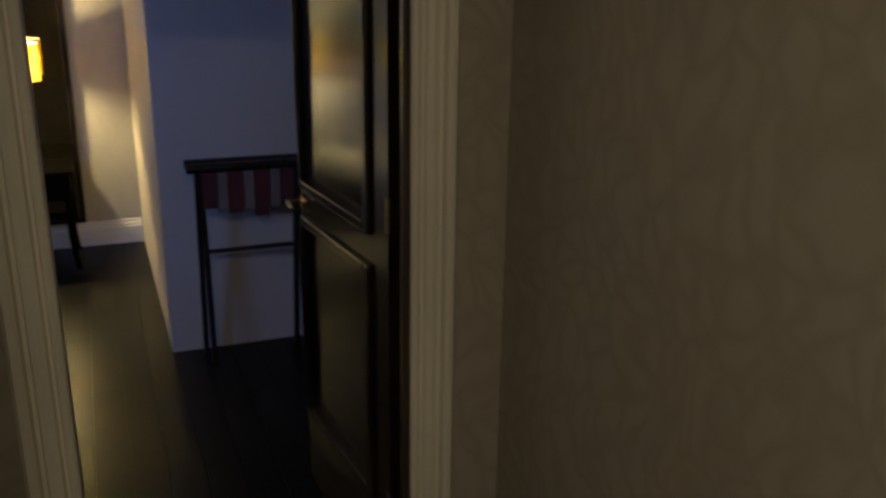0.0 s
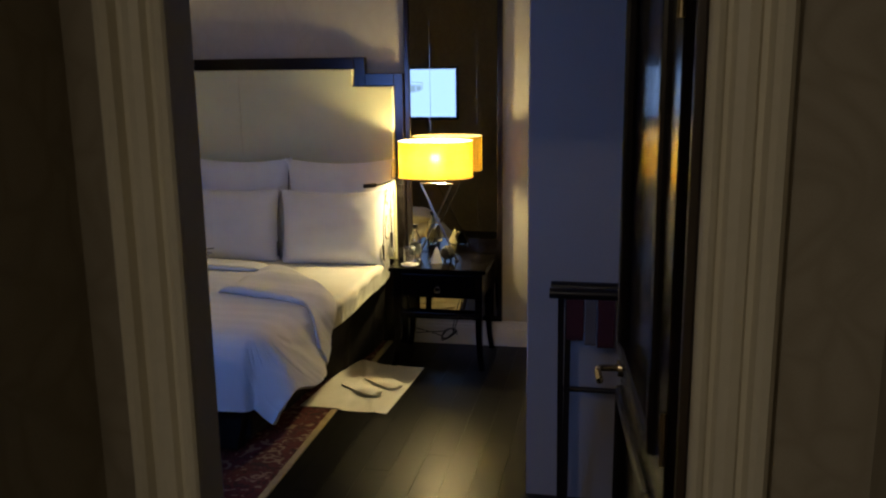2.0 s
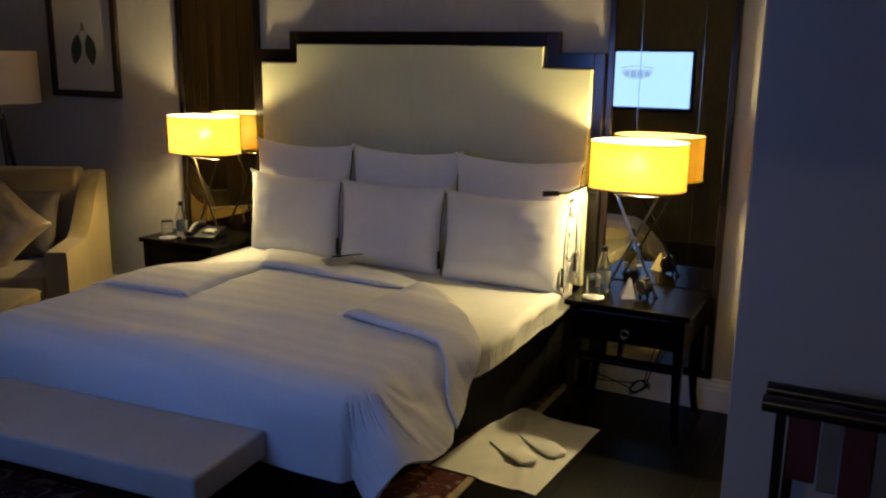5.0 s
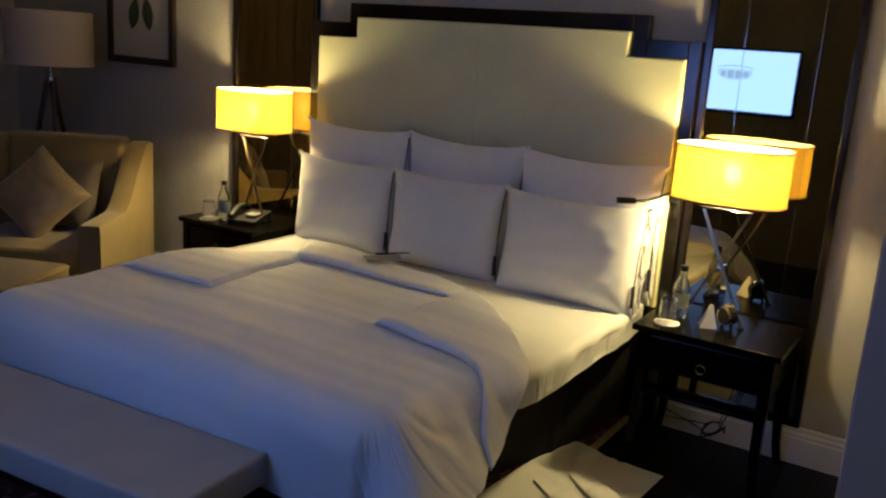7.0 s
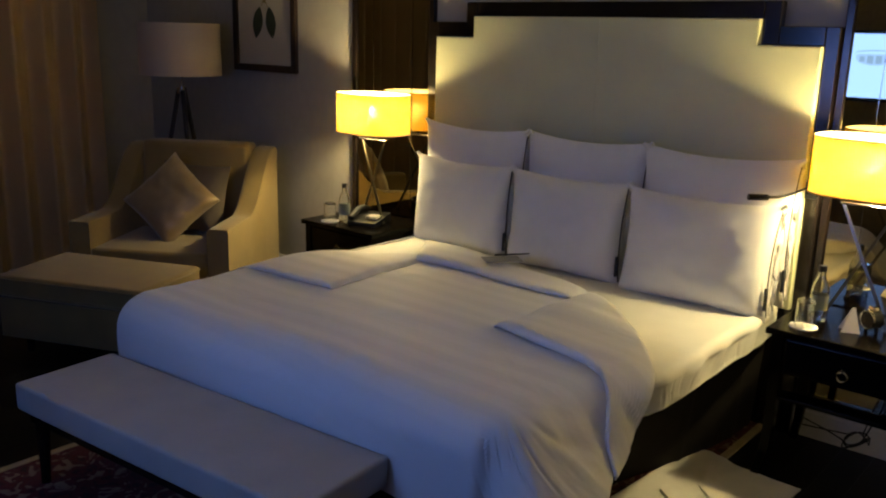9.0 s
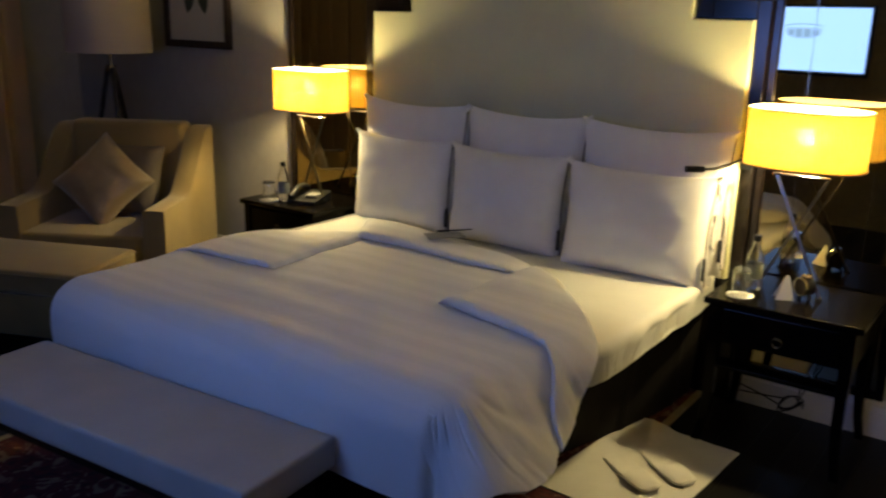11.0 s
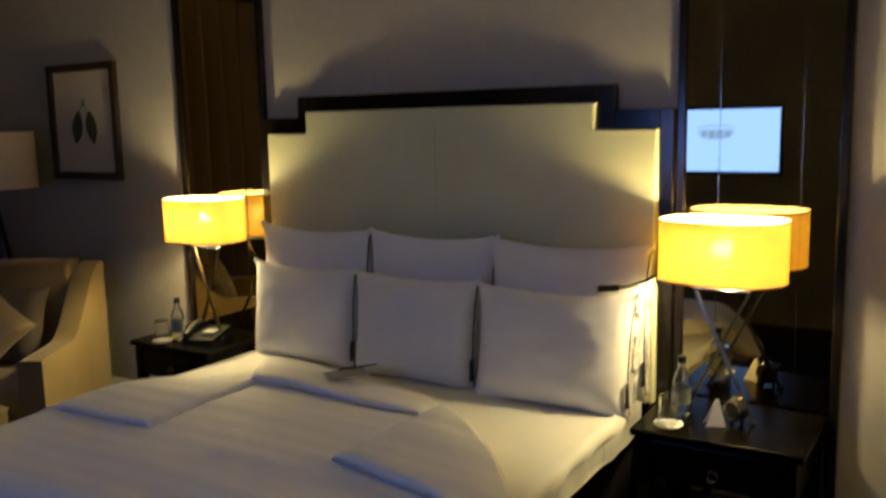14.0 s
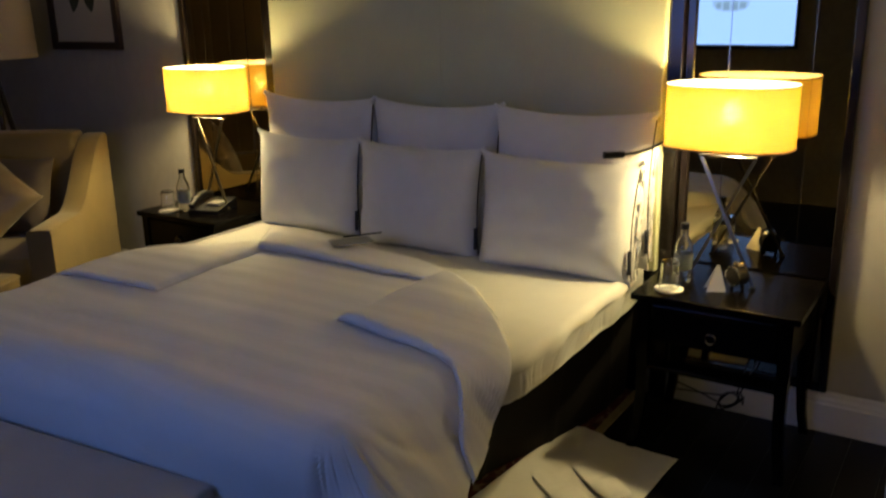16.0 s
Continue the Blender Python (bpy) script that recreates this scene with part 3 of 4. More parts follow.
def build_mirror(name, x0, x1, label):
    """A tall bronze mirror over the baseboard, in a dark frame, with two upright bevel lines."""
    ob = thing(name, ((x0 + x1) / 2, 0, 0.165), label, "mirror", "mirror panels beside the bed")
    h, z1, f = (x1 - x0) / 2, 2.44, 0.032
    part("glass", box((-h + f, -0.020, f), (h - f, -0.001, z1 - f)), M_MIRROR, ob, "bronze tinted mirror glass")
    for s in (-1, 1):
        part("frame_upright", box((s * h, -0.034, 0), (s * (h - f), -0.001, z1), 0.004, 2), M_LACQUER, ob)
        part("bevel_line", box((s * h * 0.48 - 0.0014, -0.0225, f), (s * h * 0.48 + 0.0014, -0.0201, z1 - f)), M_BEVEL, ob, "thin bright bevel groove")
    for z in (0, z1 - f):
        part("frame_rail", box((-h + f, -0.034, z), (h - f, -0.001, z + f), 0.004, 2), M_LACQUER, ob)
    return ob


build_headboard()
build_mirror("wall_mirror", 1.062, 1.668, "tall dark bronze mirror panel behind a nightstand lamp")
build_mirror("wall_mirror", -1.700, -1.062, "tall dark bronze mirror panel reflecting the curtain")


def build_bed():
    ob = thing("bed", (0, 0, 0), "king-size bed with white sheet and black valance", "bed")
    # divan base wrapped in cloth with box pleats
    def around(u):
        pts = [(-0.925, -0.09), (-0.925, -1.79), (0.735, -1.79), (0.932, -0.09)]
        lens = [1.77, 1.77, 1.77]
        d = u * sum(lens)
        for (p, q), l in zip(zip(pts, pts[1:]), lens):
            if d <= l + 1e-9:
                k = d / l
                return (p[0] + k * (q[0] - p[0]), p[1] + k * (q[1] - p[1])), ((q[1] - p[1]) / l, -(q[0] - p[0]) / l)
            d -= l
        return pts[-1], (1, 0)
    def cloth(u, v):
        (x, y), (nx, ny) = around(u)
        k = abs((u * 14) % 1.0 - 0.5) * 2
        out = -0.006 + 0.012 * smoothstep(0.0, 0.12, k) + 0.006 * math.sin(u * 71) * (1 - v)
        return ((x - nx * out) * (1 - (0.025 + 0.095 * smoothstep(-0.45, -1.0, y)) * (1 - v)), y - ny * out, 0.012 + v * 0.450)
    part("valance", thicken(sheet(240, 6, cloth), 0.004), M_VALANCE, ob, "pleated black valance", True)
    part("divan", box((-0.70, -1.74, 0.05), (0.70, -0.09, 0.436), 0.02), M_VALANCE, ob)
    for x in (-0.64, 0.64):
        for y in (-0.2, -1.65):
            part("leg", rod((x, y, 0.012), (x, y, 0.05), 0.025), M_BLACK, ob)
    bm = box((-0.958, -1.83, 0.437), (0.958, -0.09, 0.583), 0.022, 3)
    bmesh.ops.subdivide_edges(bm, edges=[e for e in bm.edges if e.calc_length() > 0.3], cuts=24, use_grid_fill=True)
    for v in bm.verts:
        n = noise.noise(Vector((v.co.x * 6, v.co.y * 5, v.co.z * 9)))
        v.co += Vector((0.012 * n * (abs(v.co.x) > 0.94), 0, 0.006 * n))
        if v.co.x > 0.5:
            v.co.x -= 0.26 * smoothstep(-1.15, -1.65, v.co.y)
    part("mattress", bm, M_SHEET, ob, "mattress in a white fitted sheet", True)
    # the sheet tucked under the mattress in slack slanting creases
    for s in (-1, 1):
        def tucked(u, v, s=s):
            y = -1.82 + 1.725 * u
            bulge = 0.945 - 0.26 * (s > 0) * smoothstep(-1.15, -1.65, y) + 0.036 * smoothstep(-1.6, -1.15, y) - 0.02 * smoothstep(-0.35, -0.1, y)
            a = min(1.0, v / 0.25) * math.pi / 2
            edge = 0.008 * noise.noise(Vector((y * 6, 2, s)))
            x, z = bulge - 0.040 * (1 - math.sin(a)) + edge, 0.556 + 0.033 * math.cos(a)
            if v > 0.25:
                k = (v - 0.25) / 0.75
                z, x = 0.556 - 0.096 * k, x - 0.004 * k
            slack = smoothstep(0.18, 0.40, v) * (1 - 0.5 * smoothstep(0.85, 1.0, v)) * smoothstep(0.0, 0.05, u)
            n = noise.noise(Vector((y * 3, z * 5, s)))
            lean = y + 0.5 * (0.56 - z)
            crease = 0.013 * noise.noise(Vector((lean * 7, z * 5, 3)))
            for pitch, seed in ((17, 0.0), (37, 2.0)):
                wave = abs(math.sin(lean * pitch + 4 * n + seed))
                crease -= 0.0045 * max(0.0, 0.4 + noise.noise(Vector((lean * 7, z * 9, seed)))) * max(0.0, 1 - wave / 0.5) ** 1.4
            hang = 0.003 * math.exp(-((v - 0.27) / 0.05) ** 2) + 0.010 * noise.noise(Vector((y * 8, 1, 6))) * smoothstep(0.7, 1.0, v)
            return (s * (x + slack * (crease + hang)), y, z)
        part("fitted_sheet", thicken(sheet(260, 30, tucked), 0.003), M_SHEET, ob, "", True)
    return ob


build_bed()

# top of the duvet over the bed
BED_X, BED_R = 0.90, 0.085


def bed_foot(x):
    return -1.825 + 0.052 * x


def duvet_top(x, y):
    """Height of the made duvet's upper side above the floor."""
    puff = 0.022 * math.sin(math.pi * smoothstep(-1.0, 1.0, x)) + 0.010 * noise.noise(Vector((x * 2.2, y * 2.2, 0.4)))
    ridge = 0.009 * noise.noise(Vector((x * 1.2 + 3, y * 9, 2)))
    return 0.605 + puff + ridge + 0.012 * smoothstep(-1.7, -0.9, y)


def drape(x, y, lower=0.0):
    """A point of the duvet laid out flat, hung over the bed's sides and foot."""
    side = 1 if x > 0 else -1
    ease = smoothstep(-1.18, -1.68, y) if x > 0 else 0.0
    half, foot = (BED_X - 0.150 * ease if x > 0 else BED_X + 0.06), bed_foot(max(-0.9, min(0.9, x)))
    s, t = max(0.0, abs(x) - half), max(0.0, foot - y)
    d = (s ** 4 + t ** 4) ** 0.25
    g = math.hypot(s, t)
    bx, by = side * min(abs(x), half), max(y, foot)
    top = duvet_top(bx, by)
    if d < 1e-6:
        return Vector((x, y, top - lower))
    ux, uy = side * s / g, -t / g
    turn = math.atan2(t, s)
    ease *= 1 - smoothstep(0.35, 1.35, turn)
    r, steep = BED_R + 0.055 * ease + 0.048 * smoothstep(0.6, 1.5, turn), radians(90 - 40 * ease)
    q = r * steep
    if d < q:
        out, down = r * math.sin(d / r), r * (1 - math.cos(d / r))
    else:
        out, down = r * math.sin(steep) + (d - q) * math.cos(steep), r * (1 - math.cos(steep)) + (d - q) * math.sin(steep)
    lies = smoothstep(0.0, 0.20, d)
    along = by - (half - abs(bx)) - turn * 0.16
    slant = along - 0.45 * down
    wander = noise.noise(Vector((along * 3.1, down * 2.3, 4)))
    fold = 0.006 * noise.noise(Vector((slant * 8, down * 2, side))) + 0.004 * noise.noise(Vector((slant * 21, down * 4, 3)))
    if side > 0:
        near = smoothstep(-1.15, -1.50, by)
        for pitch, depth, seed in ((27, 0.015, 1.0), (43, 0.011, 6.0), (68, 0.006, 3.0)):
            wave = abs(math.sin(slant * pitch + 5.0 * wander + seed))
            patch = max(0.0, 0.35 + 1.1 * noise.noise(Vector((slant * 6, down * 7, seed))))
            fold -= near * depth * patch * max(0.0, 1 - wave / 0.42) ** 1.5
        fold += (0.034 * math.exp(-((turn - 0.72) / 0.26) ** 2) - 0.036 * math.exp(-((turn - 1.20) / 0.18) ** 2)) * smoothstep(0.20, 0.40, d)
    fold *= 1 - 0.9 * smoothstep(1.25, 1.57, turn)
    out += lies * (fold + 0.014)
    return Vector((bx + ux * out, by + uy * out, max(0.03, top - down - lower)))


def between(points, x):
    return float(np.interp(x, [p[0] for p in points], [p[1] for p in points]))


HEAD_EDGE = [(-1.24, -1.42), (-1.0, -1.27), (-0.85, -1.06), (-0.74, -0.86), (-0.44, -0.72), (0.38, -0.72), (0.51, -0.79), (0.64, -0.94), (0.82, -1.18), (0.98, -1.40), (1.26, -1.60)]


# line of the fold that lies across the bed and falls over its side
SEAM = [(0.365, -1.305), (0.46, -1.325), (0.57, -1.340), (0.70, -1.348), (0.78, -1.360), (0.85, -1.392), (0.91, -1.440), (0.97, -1.495), (1.03, -1.530), (1.11, -1.552), (1.19, -1.572)]


def build_duvet():
    ob = thing("duvet", (0, 0, 0), "white striped cotton duvet turned down at both corners", "duvet")
    y_lo = -2.215
    def where(u, v):
        k = 2 * u - 1
        x = k * 1.12
        low = y_lo + 0.02 * smoothstep(0.45, 1.05, x)
        y = low + (between(HEAD_EDGE, x) - low) * v
        reach = 1.085 + 0.165 * smoothstep(-1.25, -1.98, y) * (k < 0) + (0.060 * math.exp(-((y + 1.70) / 0.16) ** 2) + 0.010 * smoothstep(-1.4, -1.9, y)) * (k > 0)
        p = drape(k * reach, y)
        p.z -= 0.040 * max(0.0, (v - 0.955) / 0.045) ** 2 * (abs(x) < 1.0)
        return p
    part("cover", thicken(sheet(230, 220, where), 0.022, (0, 0, 1)), M_DUVET, ob, "", True)

    def flap(corners, bow, lift, soft, n=48, fade=0.0, front=()):
        """A folded-over layer between four corners; soft tells how wide each edge (u0, u1, v0, v1) is rounded."""
        a, b, c, d = [Vector((*p, 0)) for p in corners]
        def upper(u, g):
            tall = lift * (1 - fade * smoothstep(0.0, 1.0, u))
            r = tall * 0.5
            span = a.lerp(b, u).lerp(d.lerp(c, u), 0.0) - d.lerp(c, u)
            nose = r / max(0.08, span.length)
            if g < 0.28:
                roll = radians(-70 + 160 * g / 0.28)
                v, rise = nose * (1 - math.cos(roll)), tall * (1 + math.sin(roll)) / 2
            else:
                v, rise = nose + (1 - nose) * (g - 0.28) / 0.72, tall
            head = a.lerp(b, u)
            if front:
                head.y = between(front, head.x)
            p = head.lerp(d.lerp(c, u), v)
            k = 4 * u * (1 - u)
            p = p + Vector((bow[0] * k * (1 - v), bow[1] * k * (1 - v), 0)) + Vector((bow[2] * k * v, bow[3] * k * v, 0))
            q = drape(p.x, p.y)
            for e, w in zip((u, 1 - u, 1 - v), (soft[0], soft[1], soft[3])):
                rise *= math.sqrt(max(0.0, 1 - (1 - min(1.0, e / w)) ** 2))
            over = smoothstep(BED_X - 0.03, BED_X + 0.09, abs(q.x))
            push = Vector((math.copysign(1, q.x) * over, 0, 1 - over))
            q = q - push * (0.036 * max(0.0, (v - 0.86) / 0.14) ** 2)
            return q + push * (0.002 + rise + 0.006 * noise.noise(Vector((q.x * 4, q.y * 4, 5))) * rise / lift)
        return thicken(sheet(n, n + 16, upper), 0.004, (0, 0, 1))

    part("turned_corner", flap(((0.365, -1.31), (1.120, -1.60), (1.115, -1.50), (0.40, -0.66)), (0, 0, 0.05, 0.07), 0.046, (0.16, 0.05, 0.036, 0.14), 64, 0.60, SEAM), M_DUVET, ob, "corner folded back beside the pillows", True)
    part("turned_corner", flap(((-1.16, -1.42), (-0.43, -1.365), (-0.44, -0.66), (-1.10, -1.20)), (0.0, 0.02, -0.02, 0.05), 0.027, (0.16, 0.14, 0.040, 0.14)), M_DUVET, ob, "corner folded back towards the middle", True)
    part("turned_hem", flap(((-0.47, -0.815), (0.42, -0.82), (0.40, -0.69), (-0.66, -0.53)), (0, -0.01, 0, 0.03), 0.040, (0.05, 0.22, 0.10, 0.16), fade=0.35), M_DUVET, ob, "folded hem below the pillows", True)
    return ob


build_duvet()


def build_pillow(place, width, height, lean, turn, seed, label, puff=0.075, spill=0.045):
    """A plump pillow that stands on its lower edge and leans back, piped in dark grey on its seam."""
    ob = thing("pillow", place, label, "pillow", "white pillows on the bed", turn)
    ca, sa = math.cos(radians(lean)), math.sin(radians(lean))
    def flat(u, v):
        """Outline pulled in between the four ears."""
        x, z = 2 * u - 1, 2 * v - 1
        px = x * width / 2 * (1 - 0.055 * (1 - z * z))
        pz = z * height / 2 * (1 - 0.095 * (1 - x * x))
        return px, pz
    def face(u, v, side):
        x, z = 2 * u - 1, 2 * v - 1
        px, pz = flat(u, v)
        swell = max(0.0, (1 - x ** 4) * (1 - z ** 4)) ** 0.55
        bag = 1 + 0.28 * -z
        n = noise.noise(Vector((x * 2.5 + seed, z * 2.5, side)))
        crease = 0.004 * noise.noise(Vector((x * 6 + seed, z * 6, side * 3))) * swell + 0.005 * noise.noise(Vector((x * 3, z * 14 + seed, 7))) * smoothstep(0.7, 1.0, abs(x)) * swell
        py = -side * (0.006 + puff * swell * bag * (1 + 0.12 * n)) + crease
        pz += height / 2
        return (px, py * ca + pz * sa, pz * ca - py * sa)
    bm = bmesh.new()
    n = 26
    for side in (1, -1):
        grid = [[bm.verts.new(face(i / n, j / n, side)) for i in range(n + 1)] for j in range(n + 1)]
        for j in range(n):
            for i in range(n):
                bm.faces.new((grid[j][i], grid[j][i + 1], grid[j + 1][i + 1], grid[j + 1][i]))
    border = [e for e in bm.edges if e.is_boundary]
    bmesh.ops.bridge_loops(bm, edges=border)
    bmesh.ops.recalc_face_normals(bm, faces=bm.faces[:])
    part("case", bm, M_PILLOW, ob, "", True)
    def hem(u, v):
        px, pz = flat(0.985, 0.05 + 0.88 * v)
        pz += height / 2
        reach = spill * (0.75 + 0.25 * math.sin(math.pi * v) + 0.35 * noise.noise(Vector((v * 5, seed, 0))))
        ruffle = 0.020 * noise.noise(Vector((v * 4.5 + seed, u * 2.5, 2))) + 0.013 * noise.noise(Vector((v * 19 + seed, u * 5, 6)))
        return (px + u * reach, pz * sa + 0.014 + 0.022 * u + ruffle * smoothstep(0.0, 0.3, u), pz * ca + 0.012 * noise.noise(Vector((u * 3, v * 8, seed))))
    part("open_hem", thicken(sheet(14, 50, hem), 0.003), M_PILLOW, ob, "crumpled open end of the case", True)
    for sx in (-1, 1):
        px, pz = flat(0.5 + sx * 0.492, 0.985)
        pz += height / 2
        ear = rod((px - sx * 0.012, pz * sa, pz * ca - 0.012), (px + sx * 0.020, pz * sa, pz * ca + 0.012), 0.014, 0.008, 10)
        part("ear", ear, M_PILLOW, ob, "", True)
    for side in (1,):
        line = []
        for k in range(15):
            v = 0.05 + 0.9 * k / 14
            px, pz = flat(0.998 if side > 0 else 0.002, v)
            pz += height / 2
            line.append((px + side * 0.002, pz * sa, pz * ca))
        part("piping", tube(line, 0.0035, 6), M_PIPING, ob, "dark grey piping on the open side", True)
        px, pz = flat(0.995, 0.1)
        pz += height / 2
        part("tie", tube([(px, pz * sa - 0.012, pz * ca + 0.10), (px + 0.004, pz * sa - 0.022, pz * ca + 0.06), (px + 0.002, pz * sa - 0.02, pz * ca + 0.01)], 0.008, 6), M_PIPING, ob, "dark cord tie", True)
    return ob


for i, (x, w, s) in enumerate(((-0.645, 0.675, 0.0), (0.020, 0.65, 4.0), (0.680, 0.665, 9.0))):
    build_pillow((x, -0.195 - 0.02 * (i == 2), 0.60), w, 0.61, 3, (-2, 0, 3)[i], s, "white cotton pillow standing against the headboard", 0.052, 0.022)
for i, (x, w, s) in enumerate(((-0.676, 0.635, 2.0), (-0.006, 0.62, 6.0), (0.660, 0.66, 11.0))):
    build_pillow((x + (0.022, 0, 0)[i], -0.265 - 0.032 * i, 0.556), w, 0.478, (3, 5, 8)[i], (-2, 1, 2)[i], s, "plump white cotton pillow leaning on the row behind", 0.078, (0.016, 0.018, 0.034)[i])


def build_card():
    ob = thing("menu_card", (-0.07, -0.675, 0.690), "small grey card with a dark pen on the duvet", "card", turn=52)
    part("card", box((-0.085, -0.048, 0), (0.085, 0.048, 0.004), 0.001, 1), M_PAPER_GREY, ob)
    part("pen", rod((-0.02, 0.055, 0.008), (0.14, 0.045, 0.012), 0.004, 0.003), M_BLACK, ob, "slim dark pen", True)
    return ob


build_card()


# ---- nightstands and what stands on them ----
def build_nightstand(place, width, label):
    """A black lacquer table: overhanging top, one drawer with a ring pull, tapering sabre legs and a low shelf."""
    ob = thing("nightstand", place, label, "nightstand", "nightstands beside the bed")
    h, d, top = width / 2, 0.462, 0.605
    part("tabletop", box((-h, -d, top - 0.026), (h, 0, top), 0.006, 3), M_TABLE, ob)
    body = bmesh.new()
    add_box(body, (-h + 0.025, -d + 0.030, 0.425), (h - 0.025, -0.012, top - 0.026), 0.002, 1)
    part("drawer_case", body, M_TABLE, ob)
    part("drawer_front", box((-h + 0.075, -d + 0.018, 0.438), (h - 0.075, -d + 0.0299, top - 0.038), 0.003, 2), M_TABLE, ob)
    ring = [(0.018 * math.cos(k * math.pi / 9), -d + 0.010, 0.478 + 0.018 * math.sin(k * math.pi / 9)) for k in range(18)]
    part("ring_pull", tube(ring, 0.0032, 8, True), M_CHROME, ob, "small chrome ring pull", True)
    part("pull_stud", rod((0, -d + 0.019, 0.497), (0, -d + 0.006, 0.497), 0.006, 0.005, 12), M_CHROME, ob, "", True)
    for sx in (-1, 1):
        for y, back in ((-d + 0.035, 1), (-0.032, 0)):
            bm = bmesh.new()
            pts = [(0, 0.575, 0.042), (0, 0.42, 0.042), (-0.004, 0.31, 0.040), (-0.002, 0.20, 0.037), (0.010, 0.09, 0.032), (0.034, 0.0, 0.030)]
            for (o0, z0, w0), (o1, z1, w1) in zip(pts, pts[1:]):
                lo, hi = [], []
                for o, z, w, store in ((o0, z0, w0, lo), (o1, z1, w1, hi)):
                    cx, cy = sx * (h - 0.045 + o * 0.6), y - (o * 0.9 if back else -o * 0.2)
                    store += [bm.verts.new((cx + a * w / 2, cy + b * w / 2, z)) for a, b in ((-1, -1), (1, -1), (1, 1), (-1, 1))]
                for k in range(4):
                    j = (k + 1) % 4
                    bm.faces.new((lo[k], lo[j], hi[j], hi[k]))
            bmesh.ops.remove_doubles(bm, verts=bm.verts[:], dist=1e-5)
            bmesh.ops.holes_fill(bm, edges=bm.edges[:], sides=4)
            bmesh.ops.recalc_face_normals(bm, faces=bm.faces[:])
            part("leg", bm, M_TABLE, ob)
    part("shelf", box((-h + 0.03, -d + 0.018, 0.318), (h - 0.03, -d + 0.10, 0.338), 0.005, 2), M_TABLE, ob)
    return ob


build_nightstand((1.343, -0.036, 0), 0.580, "black lacquer nightstand with a drawer and a narrow low shelf")
build_nightstand((-1.350, -0.036, 0), 0.580, "black lacquer nightstand beside the armchair")


def build_table_lamp(place, label):
    """Oval amber shade over crossed chrome bars."""
    ob = thing("table_lamp", place, label, "table lamp", "lit lamps beside the bed")
    a, b, z0, z1 = 0.2225, 0.158, 0.499, 0.720
    n = 56
    def oval(k, grow=0.0):
        t = 2 * math.pi * k / n
        c, s = math.cos(t), math.sin(t)
        return (a + grow) * math.copysign(abs(c) ** 0.78, c), (b + grow) * math.copysign(abs(s) ** 0.78, s)
    bm = bmesh.new()
    rows = [[bm.verts.new((*oval(k), z)) for k in range(n)] for z in (z0, z0 + 0.08, z0 + 0.17, z1)]
    for lo, hi in zip(rows, rows[1:]):
        for k in range(n):
            j = (k + 1) % n
            bm.faces.new((lo[k], lo[j], hi[j], hi[k]))
    lining = bm.copy()
    for v in lining.verts:
        v.co.x, v.co.y = v.co.x * (1 - 0.0016 / a), v.co.y * (1 - 0.0016 / b)
    shade = part("shade", bm, M_SHADE, ob, "oval amber fabric shade, glowing", True)
    part("lining", lining, M_LINING, shade, "white inner lining", True)
    for z in (z0 + 0.003, z1 - 0.003):
        part("binding", tube([(*oval(k, 0.001), z) for k in range(n)], 0.0032, 6, True), M_SHADE_RIM, shade, "", True)
    part("spider", tube([(-a + 0.004, 0, z0 + 0.06), (0, 0, z0 + 0.06), (a - 0.004, 0, z0 + 0.06)], 0.0022, 6), M_CHROME, ob, "", True)
    part("stem", rod((0, 0, 0.466), (0, 0, 0.562), 0.007, 0.007, 12), M_CHROME, ob, "", True)
    part("socket", rod((0, 0, 0.562), (0, 0, 0.575), 0.016, 0.016, 14), M_CHROME, ob, "", True)
    part("bulb", lathe([(0.034 * math.sin(math.pi * k / 12), 0.615 - 0.034 * math.cos(math.pi * k / 12)) for k in range(13)], 24), M_BULB, ob, "lit frosted bulb", True)
    part("top_bar", box((-0.104, -0.010, 0.458), (0.104, 0.010, 0.467), 0.002, 1), M_CHROME, ob)
    for p, q, y0, y1 in ((-0.094, 0.132, 0.004, -0.045), (0.098, -0.122, -0.004, 0.045)):
        bm = add_bar(bmesh.new(), (p, y0, 0.460), (q, y1, 0.006), 0.012, 0.010)
        part("leg", bm, M_LAMP_BAR, ob)
        part("foot", rod((q, y1, 0.0), (q, y1, 0.008), 0.013, 0.011, 12), M_BLACK, ob)
    return ob


TABLE = 0.606
lamp = build_table_lamp((1.288, -0.212, TABLE), "lit table lamp with an oval amber shade on crossed chrome bars")
copy_thing(lamp, pose(-1.344, -0.212, TABLE))


def build_bottle(place):
    ob = thing("water_bottle", place, "clear glass water bottle with a black cap", "bottle", "water bottles on the nightstands")
    part("glass", lathe([(0, 0.0), (0.030, 0.0), (0.033, 0.006), (0.033, 0.118), (0.030, 0.140), (0.020, 0.160), (0.0135, 0.175), (0.0135, 0.196), (0.0105, 0.196), (0.0105, 0.175), (0.017, 0.158), (0.027, 0.138), (0.0300, 0.117), (0.0300, 0.010), (0, 0.008)]), M_GLASS, ob, "", True)
    part("label", lathe([(0.0334, 0.045), (0.0336, 0.045), (0.0336, 0.105), (0.0334, 0.105), (0.0334, 0.045)]), M_WATER_LABEL, ob, "pale printed label", True)
    part("cap", rod((0, 0, 0.1962), (0, 0, 0.219), 0.0155, 0.0150, 18), M_BLACK, ob, "", True)
    return ob


